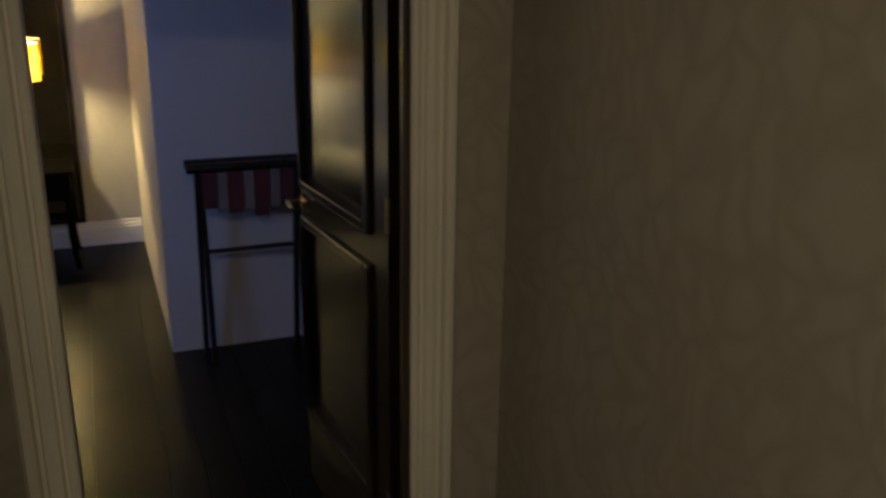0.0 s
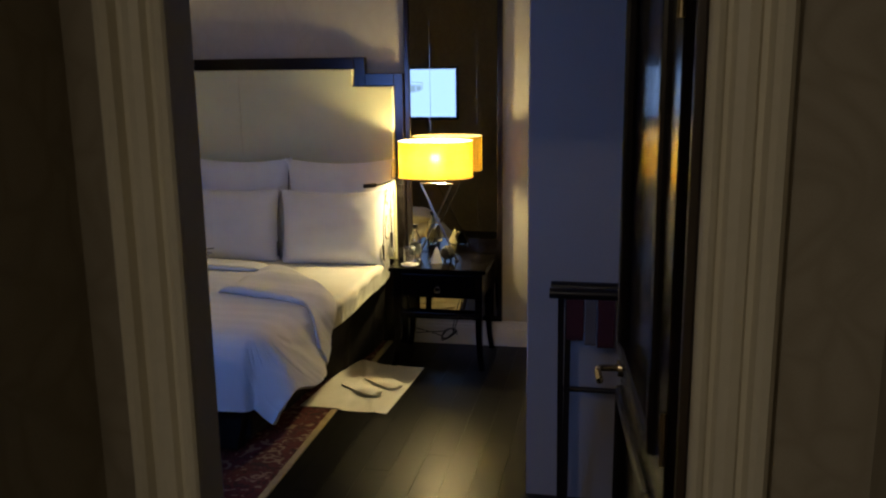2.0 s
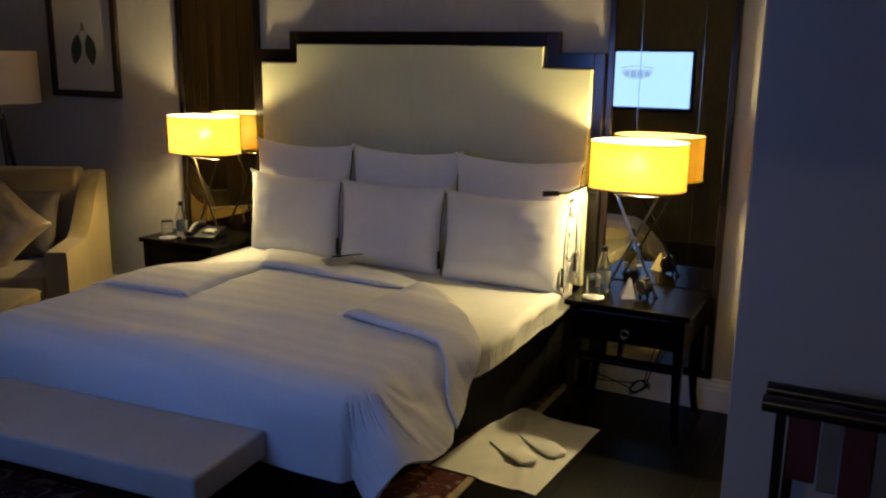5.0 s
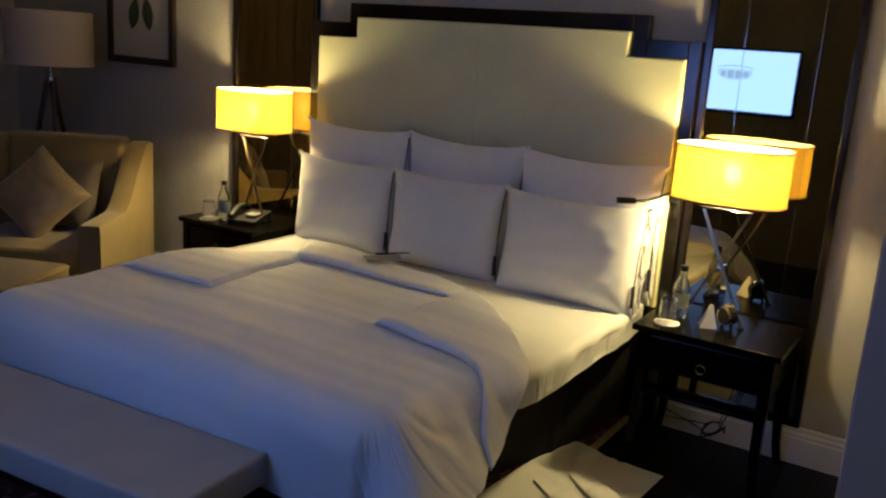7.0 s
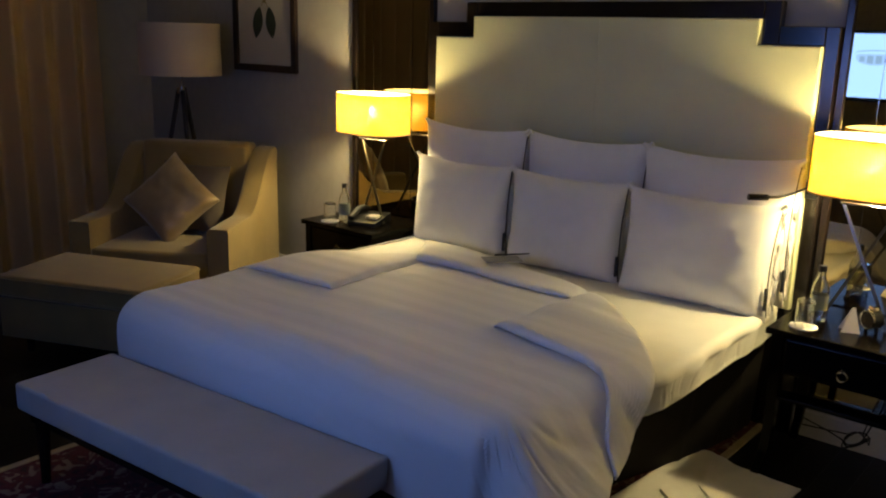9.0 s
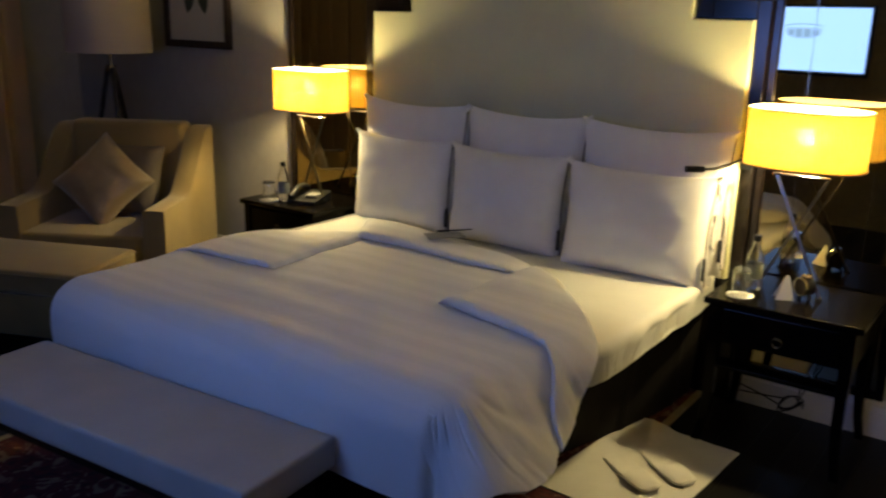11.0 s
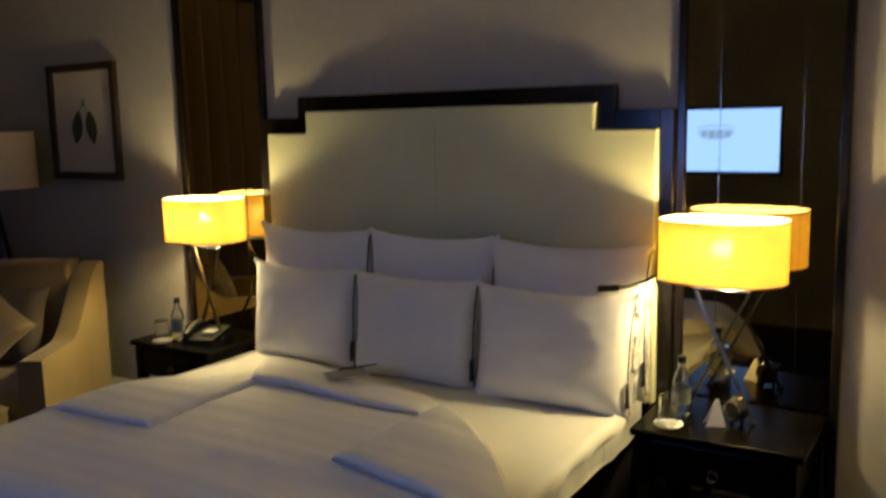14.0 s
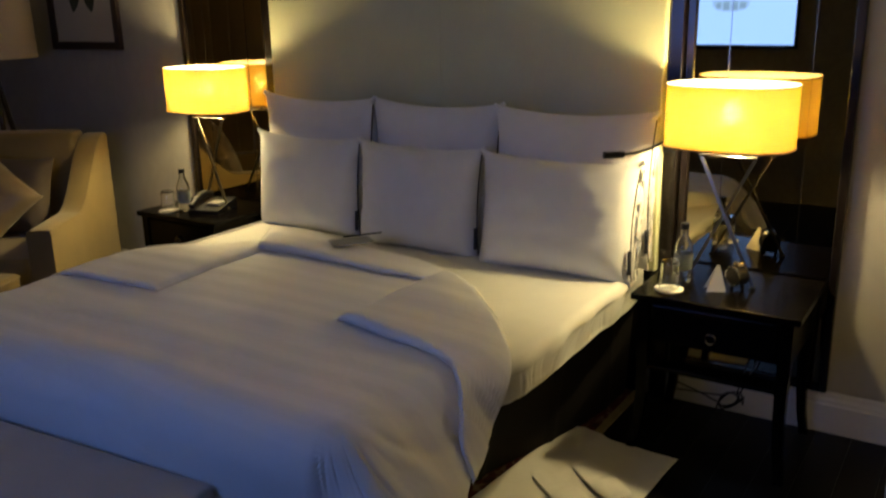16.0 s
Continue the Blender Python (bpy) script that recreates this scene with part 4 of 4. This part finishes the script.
def build_tumbler(place):
    ob = thing("tumbler", place, "clear glass tumbler upside down on a paper coaster", "glass", "tumblers on the nightstands")
    part("coaster", rod((0, 0, 0.0), (0, 0, 0.0025), 0.052, 0.052, 32), M_PAPER_WHITE, ob, "round white paper coaster")
    part("glass", lathe([(0.036, 0.003), (0.0335, 0.100), (0.030, 0.108), (0, 0.110), (0, 0.100), (0.028, 0.098), (0.0315, 0.094), (0.0338, 0.003), (0.036, 0.003)]), M_GLASS, ob, "", True)
    return ob


build_bottle((1.168, -0.268, TABLE))
build_tumbler((1.160, -0.395, TABLE))
build_bottle((-1.410, -0.370, TABLE))
build_tumbler((-1.478, -0.417, TABLE))


def build_tent_card(place, turn):
    ob = thing("tent_card", place, "small folded white card standing on the nightstand", "card", turn=turn)
    bm = bmesh.new()
    t, w, h, d = 0.0012, 0.034, 0.092, 0.026
    for s in (-1, 1):
        p = [(-w, s * d, 0), (w, s * d, 0), (w * 0.35, 0, h), (w * 0.05, 0, h)]
        verts = [bm.verts.new(q) for q in p]
        bm.faces.new(verts)
    part("card", thicken(bm, t), M_PAPER_WHITE, ob)
    return ob


build_tent_card((1.305, -0.325, TABLE), 24)


def build_clock(place, turn):
    ob = thing("alarm_clock", place, "small black round alarm clock with a metal rim", "clock", turn=turn)
    r, c = 0.034, 0.048
    ringp = [(r * math.cos(k * math.pi / 14), -0.024, c + r * math.sin(k * math.pi / 14)) for k in range(28)]
    part("body", rod((0, 0.020, c), (0, -0.023, c), r + 0.002, r, 32), M_BLACK, ob, "", True)
    part("rim", tube(ringp, 0.0045, 8, True), M_CHROME, ob, "thin chrome rim", True)
    part("dial", rod((0, -0.0231, c), (0, -0.0245, c), r - 0.006, r - 0.006, 28), M_FRAME, ob, "dark dial")
    part("bell", box((-0.016, -0.014, c + r - 0.001), (0.016, 0.014, c + r + 0.016), 0.005), M_CHROME, ob)
    for x in (-0.026, 0.026):
        part("foot", rod((x, 0, 0), (x * 0.85, 0, 0.022), 0.006, 0.008, 8), M_BLACK, ob)
    return ob


build_clock((1.368, -0.270, TABLE), -32)


def build_phone(place):
    ob = thing("telephone", place, "black desk telephone with a chrome-edged handset", "telephone", turn=18)
    part("base", prism([(-0.10, 0.0), (0.10, 0.0), (0.10, 0.050), (-0.10, 0.020)], -0.085, 0.085, "x"), M_BLACK, ob)
    arch = [(-0.062, -0.105 + 0.21 * k / 12, 0.040 + 0.020 * (k / 12) + 0.028 * math.sin(math.pi * k / 12)) for k in range(13)]
    part("handset", tube(arch, 0.017, 10), M_BLACK, ob, "curved black handset", True)
    part("keypad", box((0.0, -0.05, 0.031), (0.065, 0.03, 0.048), 0.002, 1), M_PAPER_GREY, ob, "dull printed dial plate")
    return ob


build_phone((-1.290, -0.290, TABLE))


def build_reading_lamp():
    ob = thing("reading_lamp", (1.005, -0.086, 1.075), "slim black flexible reading lamp on the headboard", "reading lamp")
    part("wall_plate", box((-0.005, 0.034, -0.035), (0.042, 0.0345 - 0.012, 0.035), 0.003), M_BLACK, ob)
    part("flexible_arm", tube([(0.018, 0.022, 0.01), (0.016, -0.05, 0.015), (0.0, -0.13, 0.004), (-0.03, -0.20, -0.006), (-0.065, -0.245, -0.006)], 0.0055, 8), M_BLACK, ob, "", True)
    part("lamp_head", rod((-0.06, -0.243, -0.006), (-0.118, -0.292, -0.006), 0.0125, 0.0135, 16), M_BLACK, ob, "", True)
    return ob


build_reading_lamp()


def build_cable():
    ob = thing("power_cable", (1.33, -0.10, 0), "loose black cables hanging below the nightstand", "cable")
    for k, off in enumerate((0.0, 0.03)):
        pts = [(0.10 + off, 0.03, 0.48), (0.09 + off, 0.028, 0.36), (0.06 + off, -0.005, 0.26), (0.04, -0.05, 0.14 - off)]
        pts += [(0.02 + 0.05 * math.cos(a + k), -0.06 + 0.03 * math.sin(a), 0.105 + 0.035 * math.sin(a * 1.3 + k)) for a in np.linspace(0, 9.5, 26)]
        pts += [(-0.10, -0.05, 0.115), (-0.20, -0.03, 0.10 + off)]
        part("cord", tube(pts, 0.0032, 6), M_BLACK, ob, "", True)
    return ob


build_cable()


# ---- foot of the bed ----
def build_bench():
    ob = thing("bench", (-0.212, -2.212, 0), "upholstered pale grey bench at the foot of the bed", "bench", turn=5.0)
    h, d = 0.700, 0.200
    bm = box((-h, -d, 0.305), (h, d, 0.408), 0.014, 3)
    part("seat", bm, M_BENCH, ob, "pale grey upholstered seat", True)
    part("apron", box((-h + 0.03, -d + 0.03, 0.255), (h - 0.03, d - 0.03, 0.3049), 0.003, 1), M_LACQUER, ob)
    for sx in (-1, 1):
        for sy in (-1, 1):
            part("leg", rod((sx * (h - 0.06), sy * (d - 0.06), 0.255), (sx * (h - 0.055), sy * (d - 0.055), 0.012), 0.026, 0.016, 12), M_LACQUER, ob, "", True)
    return ob


build_bench()


def build_rug():
    ob = thing("rug", (0, 0, 0), "dark red oriental rug with a buff border under the bed", "rug")
    x0, x1, y0, y1 = -1.075, 0.955, -2.78, -0.03
    part("border", box((x1 - 0.035, y0, 0.0005), (x1, y1, 0.0105), 0.003, 1), M_RUG_EDGE, ob, "buff woven border")
    part("border", box((x0, y0, 0.0005), (x0 + 0.035, y1, 0.0105), 0.003, 1), M_RUG_EDGE, ob, "buff woven border")
    part("border", box((x0 + 0.0351, y0, 0.0005), (x1 - 0.0351, y0 + 0.035, 0.0105), 0.003, 1), M_RUG_EDGE, ob, "buff woven border")
    part("field", box((x0 + 0.0352, y0 + 0.0352, 0.0005), (x1 - 0.0352, y1, 0.0095), 0.002, 1), M_RUG, ob, "dark red figured field")
    return ob


build_rug()


def build_mat():
    """A white cotton mat on floor and rug edge, slightly rumpled."""
    ob = thing("bedside_mat", (0, 0, 0), "white cotton bedside mat laid crooked beside the bed", "mat")
    a, b, c, d = Vector((0.748, -1.222, 0)), Vector((1.222, -1.236, 0)), Vector((1.264, -0.512, 0)), Vector((0.822, -0.480, 0))
    def where(u, v):
        p = a.lerp(b, u).lerp(d.lerp(c, u), v)
        onrug = 0.0125 * (1 - smoothstep(0.945, 1.0, p.x))
        fold = 0.006 * max(0, 1 - abs(p.x + 0.35 * (p.y + 0.8) - 1.0) / 0.03) + 0.004 * abs(noise.noise(Vector((p.x * 7, p.y * 7, 1))))
        curl = 0.010 * smoothstep(0.06, 0.0, min(u, v, 1 - u, 1 - v)) * max(0, noise.noise(Vector((p.x * 4, p.y * 4, 9))))
        return (p.x, p.y, 0.003 + onrug + fold + curl)
    part("mat", thicken(sheet(60, 80, where), 0.004), M_TOWEL, ob, "", True)
    return ob


build_mat()


def build_slipper(place, turn):
    ob = thing("slipper", place, "white terry hotel slipper lying on the mat", "slipper", "pair of white slippers", turn)
    def outline(v):
        return 0.036 + 0.013 * math.sin(math.pi * v) + 0.006 * smoothstep(0.4, 0.8, v) - 0.02 * smoothstep(0.93, 1.0, v) - 0.014 * smoothstep(0.08, 0.0, v)
    L = 0.275
    def sole(u, v):
        x = (2 * u - 1) * outline(v)
        return (x, (v - 0.5) * L, 0.010 + 0.002 * noise.noise(Vector((x * 30, v * 9, 3))))
    part("sole", thicken(sheet(14, 36, sole), 0.009), M_SLIPPER, ob, "", True)
    def upper(u, v):
        k = 0.56 + 0.42 * v
        t = 2 * u - 1
        x = t * (outline(k) + 0.003)
        arch = (1 - t * t) ** 0.6 * (0.008 + 0.007 * math.sin(math.pi * min(1, (1 - v) * 0.9))) * (1 - 0.5 * smoothstep(0.75, 1.0, v))
        return (x, (k - 0.5) * L, 0.010 + arch)
    part("toe_cover", thicken(sheet(18, 16, upper), 0.004), M_SLIPPER, ob, "", True)
    return ob


build_slipper((1.000, -0.940, 0.017), -121)
build_slipper((1.085, -0.805, 0.010), -124)


# ---- the sitting corner ----
def build_cushion(name, place, size, tilt, turn, spin, material, label, seed):
    ob = thing(name, place, label, "cushion", "cushions on the armchair")
    ob.matrix_basis = pose(*place, 0, 0, turn) @ pose(0, 0, 0, tilt, 0, 0) @ pose(0, 0, 0, 0, spin, 0)
    n, w = 22, size / 2
    bm = bmesh.new()
    for side in (1, -1):
        grid = []
        for j in range(n + 1):
            row = []
            for i in range(n + 1):
                x, z = 2 * i / n - 1, 2 * j / n - 1
                swell = max(0.0, (1 - x ** 4) * (1 - z ** 4)) ** 0.55
                px, pz = x * w * (1 - 0.07 * (1 - z * z)), z * w * (1 - 0.07 * (1 - x * x))
                py = -side * (0.004 + 0.075 * swell) + 0.008 * noise.noise(Vector((x * 4 + seed, z * 4, side)))
                row.append(bm.verts.new((px, py, pz)))
            grid.append(row)
        for j in range(n):
            for i in range(n):
                bm.faces.new((grid[j][i], grid[j][i + 1], grid[j + 1][i + 1], grid[j + 1][i]))
    bmesh.ops.bridge_loops(bm, edges=[e for e in bm.edges if e.is_boundary])
    bmesh.ops.recalc_face_normals(bm, faces=bm.faces[:])
    part("cover", bm, material, ob, "", True)
    return ob


CHAIR, CHAIR_TURN = (-2.385, -0.830, 0), 32.0


def build_armchair():
    """Built facing -y, its base centred on the origin."""
    ob = thing("armchair", CHAIR, "gold-beige upholstered armchair with sloping arms", "armchair", turn=CHAIR_TURN)
    hw, front, back = 0.475, -0.38, 0.42
    arm = 0.125
    part("seat_base", box((-hw + arm, front + 0.02, 0.10), (hw - arm, back - 0.16, 0.29), 0.01, 2), M_CHAIR, ob, "", True)
    part("seat_cushion", box((-hw + arm + 0.004, front - 0.015, 0.291), (hw - arm - 0.004, back - 0.19, 0.43), 0.03, 4), M_CHAIR, ob, "", True)
    bm = box((-hw + arm + 0.002, back - 0.19, 0.12), (hw - arm - 0.002, back - 0.03, 0.965), 0.035, 4)
    for v in bm.verts:
        v.co.y += 0.06 * smoothstep(0.4, 0.97, v.co.z)
    part("backrest", bm, M_CHAIR, ob, "", True)
    # the arms sweep up from the front to the back's full height
    def arm_top(y):
        k = (y - front) / (back + 0.03 - front)
        return 0.575 + 0.02 * k + 0.345 * smoothstep(0.42, 0.95, k)
    for s in (-1, 1):
        bm = bmesh.new()
        rows = []
        n = 26
        for i in range(n + 1):
            y = front + (back + 0.035 - front) * i / n
            t = arm_top(y)
            xo, xi = s * hw, s * (hw - arm)
            r = 0.018
            ring = [(xo, 0.10), (xo, t - r), (xo - s * r * 0.3, t - r * 0.3), (xo - s * r, t), (xi + s * r, t), (xi + s * r * 0.3, t - r * 0.3), (xi, t - r), (xi, 0.10)]
            rows.append([bm.verts.new((x, y, z)) for x, z in ring])
        for p, q in zip(rows, rows[1:]):
            for k in range(8):
                j = (k + 1) % 8
                bm.faces.new((p[k], p[j], q[j], q[k]))
        bm.faces.new(rows[0])
        bm.faces.new(list(reversed(rows[-1])))
        bmesh.ops.recalc_face_normals(bm, faces=bm.faces[:])
        side = part("arm", bm, M_CHAIR, ob, "", True)
        line = [(s * (hw - 0.006), front + (back - front) * i / 20, arm_top(front + (back - front) * i / 20) - 0.004) for i in range(21)]
        part("piping", tube(line, 0.0045, 6), M_CHAIR, side, "", True)
    for x in (-hw + 0.06, hw - 0.06):
        for y in (front + 0.06, back - 0.06):
            part("foot", rod((x, y, 0.10), (x, y, 0.001), 0.022, 0.015, 10), M_LACQUER, ob, "", True)
    return ob


build_armchair()
CH = pose(*CHAIR, 0, 0, CHAIR_TURN)
p = CH @ Vector((-0.02, -0.02, 0.655))
build_cushion("cushion", tuple(p), 0.42, -24, CHAIR_TURN + 4, 43, M_CUSHION, "pale silk cushion standing on its corner", 1)
p = CH @ Vector((0.05, 0.135, 0.645))
build_cushion("cushion", tuple(p), 0.43, -14, CHAIR_TURN, 3, M_CUSHION_DARK, "dark brown cushion behind the pale one", 5)


def build_ottoman():
    ob = thing("ottoman", (-2.045, -1.515, 0), "gold-beige upholstered footstool in front of the armchair", "footstool", turn=24.0)
    part("body", box((-0.425, -0.26, 0.085), (0.425, 0.26, 0.30), 0.012, 2), M_CHAIR, ob, "", True)
    top = part("cushion_top", box((-0.43, -0.265, 0.301), (0.43, 0.265, 0.415), 0.028, 4), M_CHAIR, ob, "", True)
    for z in (0.318, 0.398):
        c = [(-0.42, -0.267, z), (0.42, -0.267, z), (0.432, -0.255, z), (0.432, 0.255, z), (0.42, 0.267, z), (-0.42, 0.267, z), (-0.432, 0.255, z), (-0.432, -0.255, z)]
        part("piping", tube(c, 0.0045, 6, True), M_CHAIR, top, "", True)
    for x in (-0.3, 0.3):
        for y in (-0.2, 0.2):
            part("foot", rod((x, y, 0.085), (x, y, 0.001), 0.022, 0.016, 10), M_LACQUER, ob, "", True)
    return ob


build_ottoman()


def build_floor_lamp():
    ob = thing("floor_lamp", (-2.93, -0.40, 0), "unlit floor lamp with a beige drum shade on a dark tripod", "floor lamp")
    z0, z1, r = 1.355, 1.685, 0.262
    part("shade", lathe([(r, z0), (r * 0.985, z1), (r * 0.985 - 0.002, z1), (r - 0.002, z0), (r, z0)], 48), M_SHADE_OFF, ob, "beige linen drum shade", True)
    part("neck", rod((0, 0, 1.26), (0, 0, 1.47), 0.010, 0.010, 12), M_CHROME, ob, "chrome neck", True)
    part("collar", rod((0, 0, 1.235), (0, 0, 1.275), 0.034, 0.030, 20), M_CHROME, ob, "chrome collar", True)
    part("spider", tube([(-r + 0.003, 0, 1.45), (0, 0, 1.45), (r - 0.003, 0, 1.45)], 0.003, 6), M_CHROME, ob, "", True)
    for k in range(3):
        a = radians(100 + 120 * k)
        part("leg", rod((0.022 * math.cos(a), 0.022 * math.sin(a), 1.255), (0.285 * math.cos(a), 0.285 * math.sin(a), 0.0), 0.017, 0.012, 10), M_RACK, ob, "dark turned wooden leg", True)
    return ob


build_floor_lamp()


def build_picture():
    x0, x1, z0, z1 = -2.862, -2.222, 1.388, 2.078
    ob = thing("framed_print", ((x0 + x1) / 2, 0, z0), "framed botanical print of two dark leaves", "picture")
    w, h, f = (x1 - x0) / 2, z1 - z0, 0.046
    for a, b in (((-w, 0), (-w + f, h)), ((w - f, 0), (w, h)), ((-w + f, 0), (w - f, f)), ((-w + f, h - f), (w - f, h))):
        part("frame_piece", box((a[0], -0.030, a[1]), (b[0], -0.001, b[1]), 0.005, 2), M_FRAME, ob)
    mount = part("mount", box((-w + f, -0.012, f), (w - f, -0.001, h - f)), M_MAT, ob, "cream mount board")
    for s, tilt in ((-1, -13), (1, 10)):
        bm = bmesh.new()
        L, W = 0.205, 0.050
        side = [(W * math.sin(math.pi * k / 12) ** 0.8, -L * k / 12) for k in range(13)]
        outline = side + [(-x, z) for x, z in reversed(side[1:-1])]
        ca, sa = math.cos(radians(tilt)), math.sin(radians(tilt))
        outline = [(s * 0.046 + x * ca - z * sa, h * 0.60 + x * sa + z * ca) for x, z in outline]
        part("leaf", prism(outline, -0.0135, -0.0121), M_LEAF, mount, "printed dark green leaf")
        part("stalk", add_bar(bmesh.new(), (s * 0.012, -0.0128, h * 0.655), (s * 0.030, -0.0128, h * 0.60), 0.006, 0.0012), M_LEAF_BUD, mount)
    part("bud", prism([(0.016 * math.cos(k * math.pi / 6), h * 0.668 + 0.026 * math.sin(k * math.pi / 6)) for k in range(12)], -0.0135, -0.0121), M_LEAF_BUD, mount, "printed ochre bud")
    return ob


build_picture()


def build_curtain():
    ob = thing("curtain", (-3.74, -2.05, 0), "closed floor-length gold-brown curtain in deep folds", "curtain")
    def cloth(y0, y1, phase):
        def where(u, v):
            y = y0 + (y1 - y0) * u
            k = y * 2 * math.pi / 0.215 + phase + 0.5 * math.sin(y * 5.1)
            amp = 0.120 * (1 - 0.25 * v) * (0.8 + 0.3 * math.sin(y * 3.3 + 1))
            return (amp * (math.sin(k) + 0.22 * math.sin(2 * k + 0.6)) + 0.012 * noise.noise(Vector((y * 3, v * 2, phase))), y + 0.012 * math.cos(k), 0.015 + v * 2.78)
        return thicken(sheet(300, 10, where), 0.003)
    part("curtain_panel", cloth(0.02, 1.50, 0.0), M_CURTAIN, ob, "", True)
    part("curtain_panel", cloth(-1.85, -0.02, 1.0), M_CURTAIN, ob, "", True)
    part("pelmet", box((-0.205, -1.92, 2.80), (0.10, 1.57, 2.975), 0.006), M_FRAME, ob, "dark wooden pelmet")
    return ob


build_curtain()


# ---- by the door ----
def build_luggage_rack():
    """A folded luggage rack leaning on the pier wall, its striped straps hanging down."""
    ob = thing("luggage_rack", (2.385, -2.125, 0), "folded dark wooden luggage rack with red striped straps", "luggage rack")
    h = 0.27
    for y, z in ((-0.040, 0.925), (0.040, 0.930)):
        part("top_rail", rod((-h, y, z), (h, y, z), 0.021, 0.021, 14), M_RACK, ob, "", True)
    for s in (-1, 1):
        for y0, y1 in ((-0.040, 0.075), (0.040, -0.035)):
            part("leg", add_bar(bmesh.new(), (s * (h - 0.055) + (0.012 if y0 > 0 else -0.012), y0, 0.92), (s * (h - 0.055) + (0.012 if y0 > 0 else -0.012), y1, 0.0), 0.022, 0.026), M_RACK, ob)
    for y, z in ((0.020, 0.530),):
        part("cross_bar", rod((-h + 0.05, y, z), (h - 0.05, y, z), 0.011, 0.011, 10), M_RACK, ob, "", True)
    for k in range(4):
        x = -h + 0.095 + k * 0.115
        def where(u, v, x=x, k=k):
            y = -0.044 + 0.088 * v
            sag = 0.235 + 0.012 * ((k * 37) % 5 - 2)
            e = abs(2 * v - 1)
            z = 0.948 - sag * (1 - e ** 7) if e < 0.98 else 0.946
            return (x + (u - 0.5) * 0.062, y * (1.0 if e > 0.9 else 0.96), z)
        part("strap", thicken(sheet(3, 60, where), 0.0025), M_STRAP_RED, ob, "dark red woven strap")
        if k < 3:
            def pale(u, v, x=x + 0.0575):
                y = -0.040 + 0.080 * v
                e = abs(2 * v - 1)
                return (x + (u - 0.5) * 0.040, y, 0.948 - 0.228 * (1 - e ** 7))
            part("strap", thicken(sheet(3, 60, pale), 0.0025), M_STRAP_PALE, ob, "pale buff woven strap")
    return ob


build_luggage_rack()


def build_television():
    ob = thing("television", (0.222, SOUTH_IN, 1.495), "wall-hung television showing a pale blue picture", "television")
    w, h = 0.455, 0.250
    part("housing", box((-w - 0.022, 0.004, -h - 0.032), (w + 0.022, 0.050, h + 0.022), 0.006, 2), M_BLACK, ob)
    part("screen", box((-w, 0.0502, -h), (w, 0.052, h)), M_TV, ob, "lit pale blue screen")
    # a pale grey emblem on the picture: a thin arc over a broad tapering shape
    arc = [(-0.04 + 0.150 * math.cos(k * math.pi / 14), 0.098 + 0.026 * math.sin(k * math.pi / 14)) for k in range(15)]
    arc += [(-0.04 + 0.150 * math.cos(k * math.pi / 14), 0.090 + 0.026 * math.sin(k * math.pi / 14)) for k in range(14, -1, -1)]
    part("emblem_arc", prism(arc, 0.0521, 0.0526), M_TV_MARK, ob, "thin grey arc on the screen")
    shape = [(-0.185, 0.082), (-0.160, 0.092), (0.080, 0.092), (0.105, 0.082), (0.100, 0.050), (0.070, 0.020), (0.0, 0.004), (-0.08, 0.004), (-0.15, 0.020), (-0.180, 0.050)]
    part("emblem", prism(shape, 0.0521, 0.0524), M_TV_PALE, ob, "pale grey emblem on the screen")
    for x0, x1, z0, z1 in ((-0.155, -0.115, 0.030, 0.074), (-0.098, -0.050, 0.018, 0.080), (-0.034, 0.014, 0.018, 0.080), (0.030, 0.078, 0.030, 0.074)):
        part("emblem_block", box((x0, 0.0525, z0), (x1, 0.0528, z1)), M_TV_MARK, ob)
    part("bracket", box((-0.12, 0.0005, -0.1), (0.12, 0.0039, 0.1)), M_BLACK, ob)
    return ob


build_television()


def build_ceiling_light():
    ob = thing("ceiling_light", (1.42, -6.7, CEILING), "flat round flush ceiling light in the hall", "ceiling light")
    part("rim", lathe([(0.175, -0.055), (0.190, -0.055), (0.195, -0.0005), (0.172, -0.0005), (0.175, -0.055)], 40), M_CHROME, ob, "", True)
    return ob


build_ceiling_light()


# ---- floor boards ----
def lay_boards(x0, x1, y0, y1, width, wave):
    """Long narrow boards with small gaps; alike lengths share a mesh."""
    made = {}
    x, k = x0, 0
    while x < x1 - 0.001:
        w = min(width, x1 - x)
        cuts = [y0] + [y for y in (y0 + 0.55 + ((k * 0.77 + wave) % 1.35), y0 + 1.95 + ((k * 0.77 + wave) % 1.35)) if y < y1 - 0.25] + [y1]
        for a, b in zip(cuts, cuts[1:]):
            key = (round(w, 3), round(b - a, 2))
            if key not in made:
                bm = box((0.0003, 0.0003, -0.0119), (w - 0.0003, b - a - 0.0003, 0.0), 0.0004, 1)
                me = bpy.data.meshes.new("plank")
                bm.to_mesh(me)
                bm.free()
                me.materials.append(M_PLANK)
                made[key] = me
            ob = new("plank", made[key])
            ob.location = (x, a, 0)
            ob.parent = floor
        x += width
        k += 1


lay_boards(-1.6, EAST - 0.001, SOUTH_IN, -0.001, 0.125, 0.0)
lay_boards(HALL_W + 0.001, HALL_E - 0.001, -6.4, SOUTH_IN, 0.125, 0.2)
lay_boards(WEST + 0.001, -1.6, SOUTH_IN, -0.001, 0.245, 0.4)
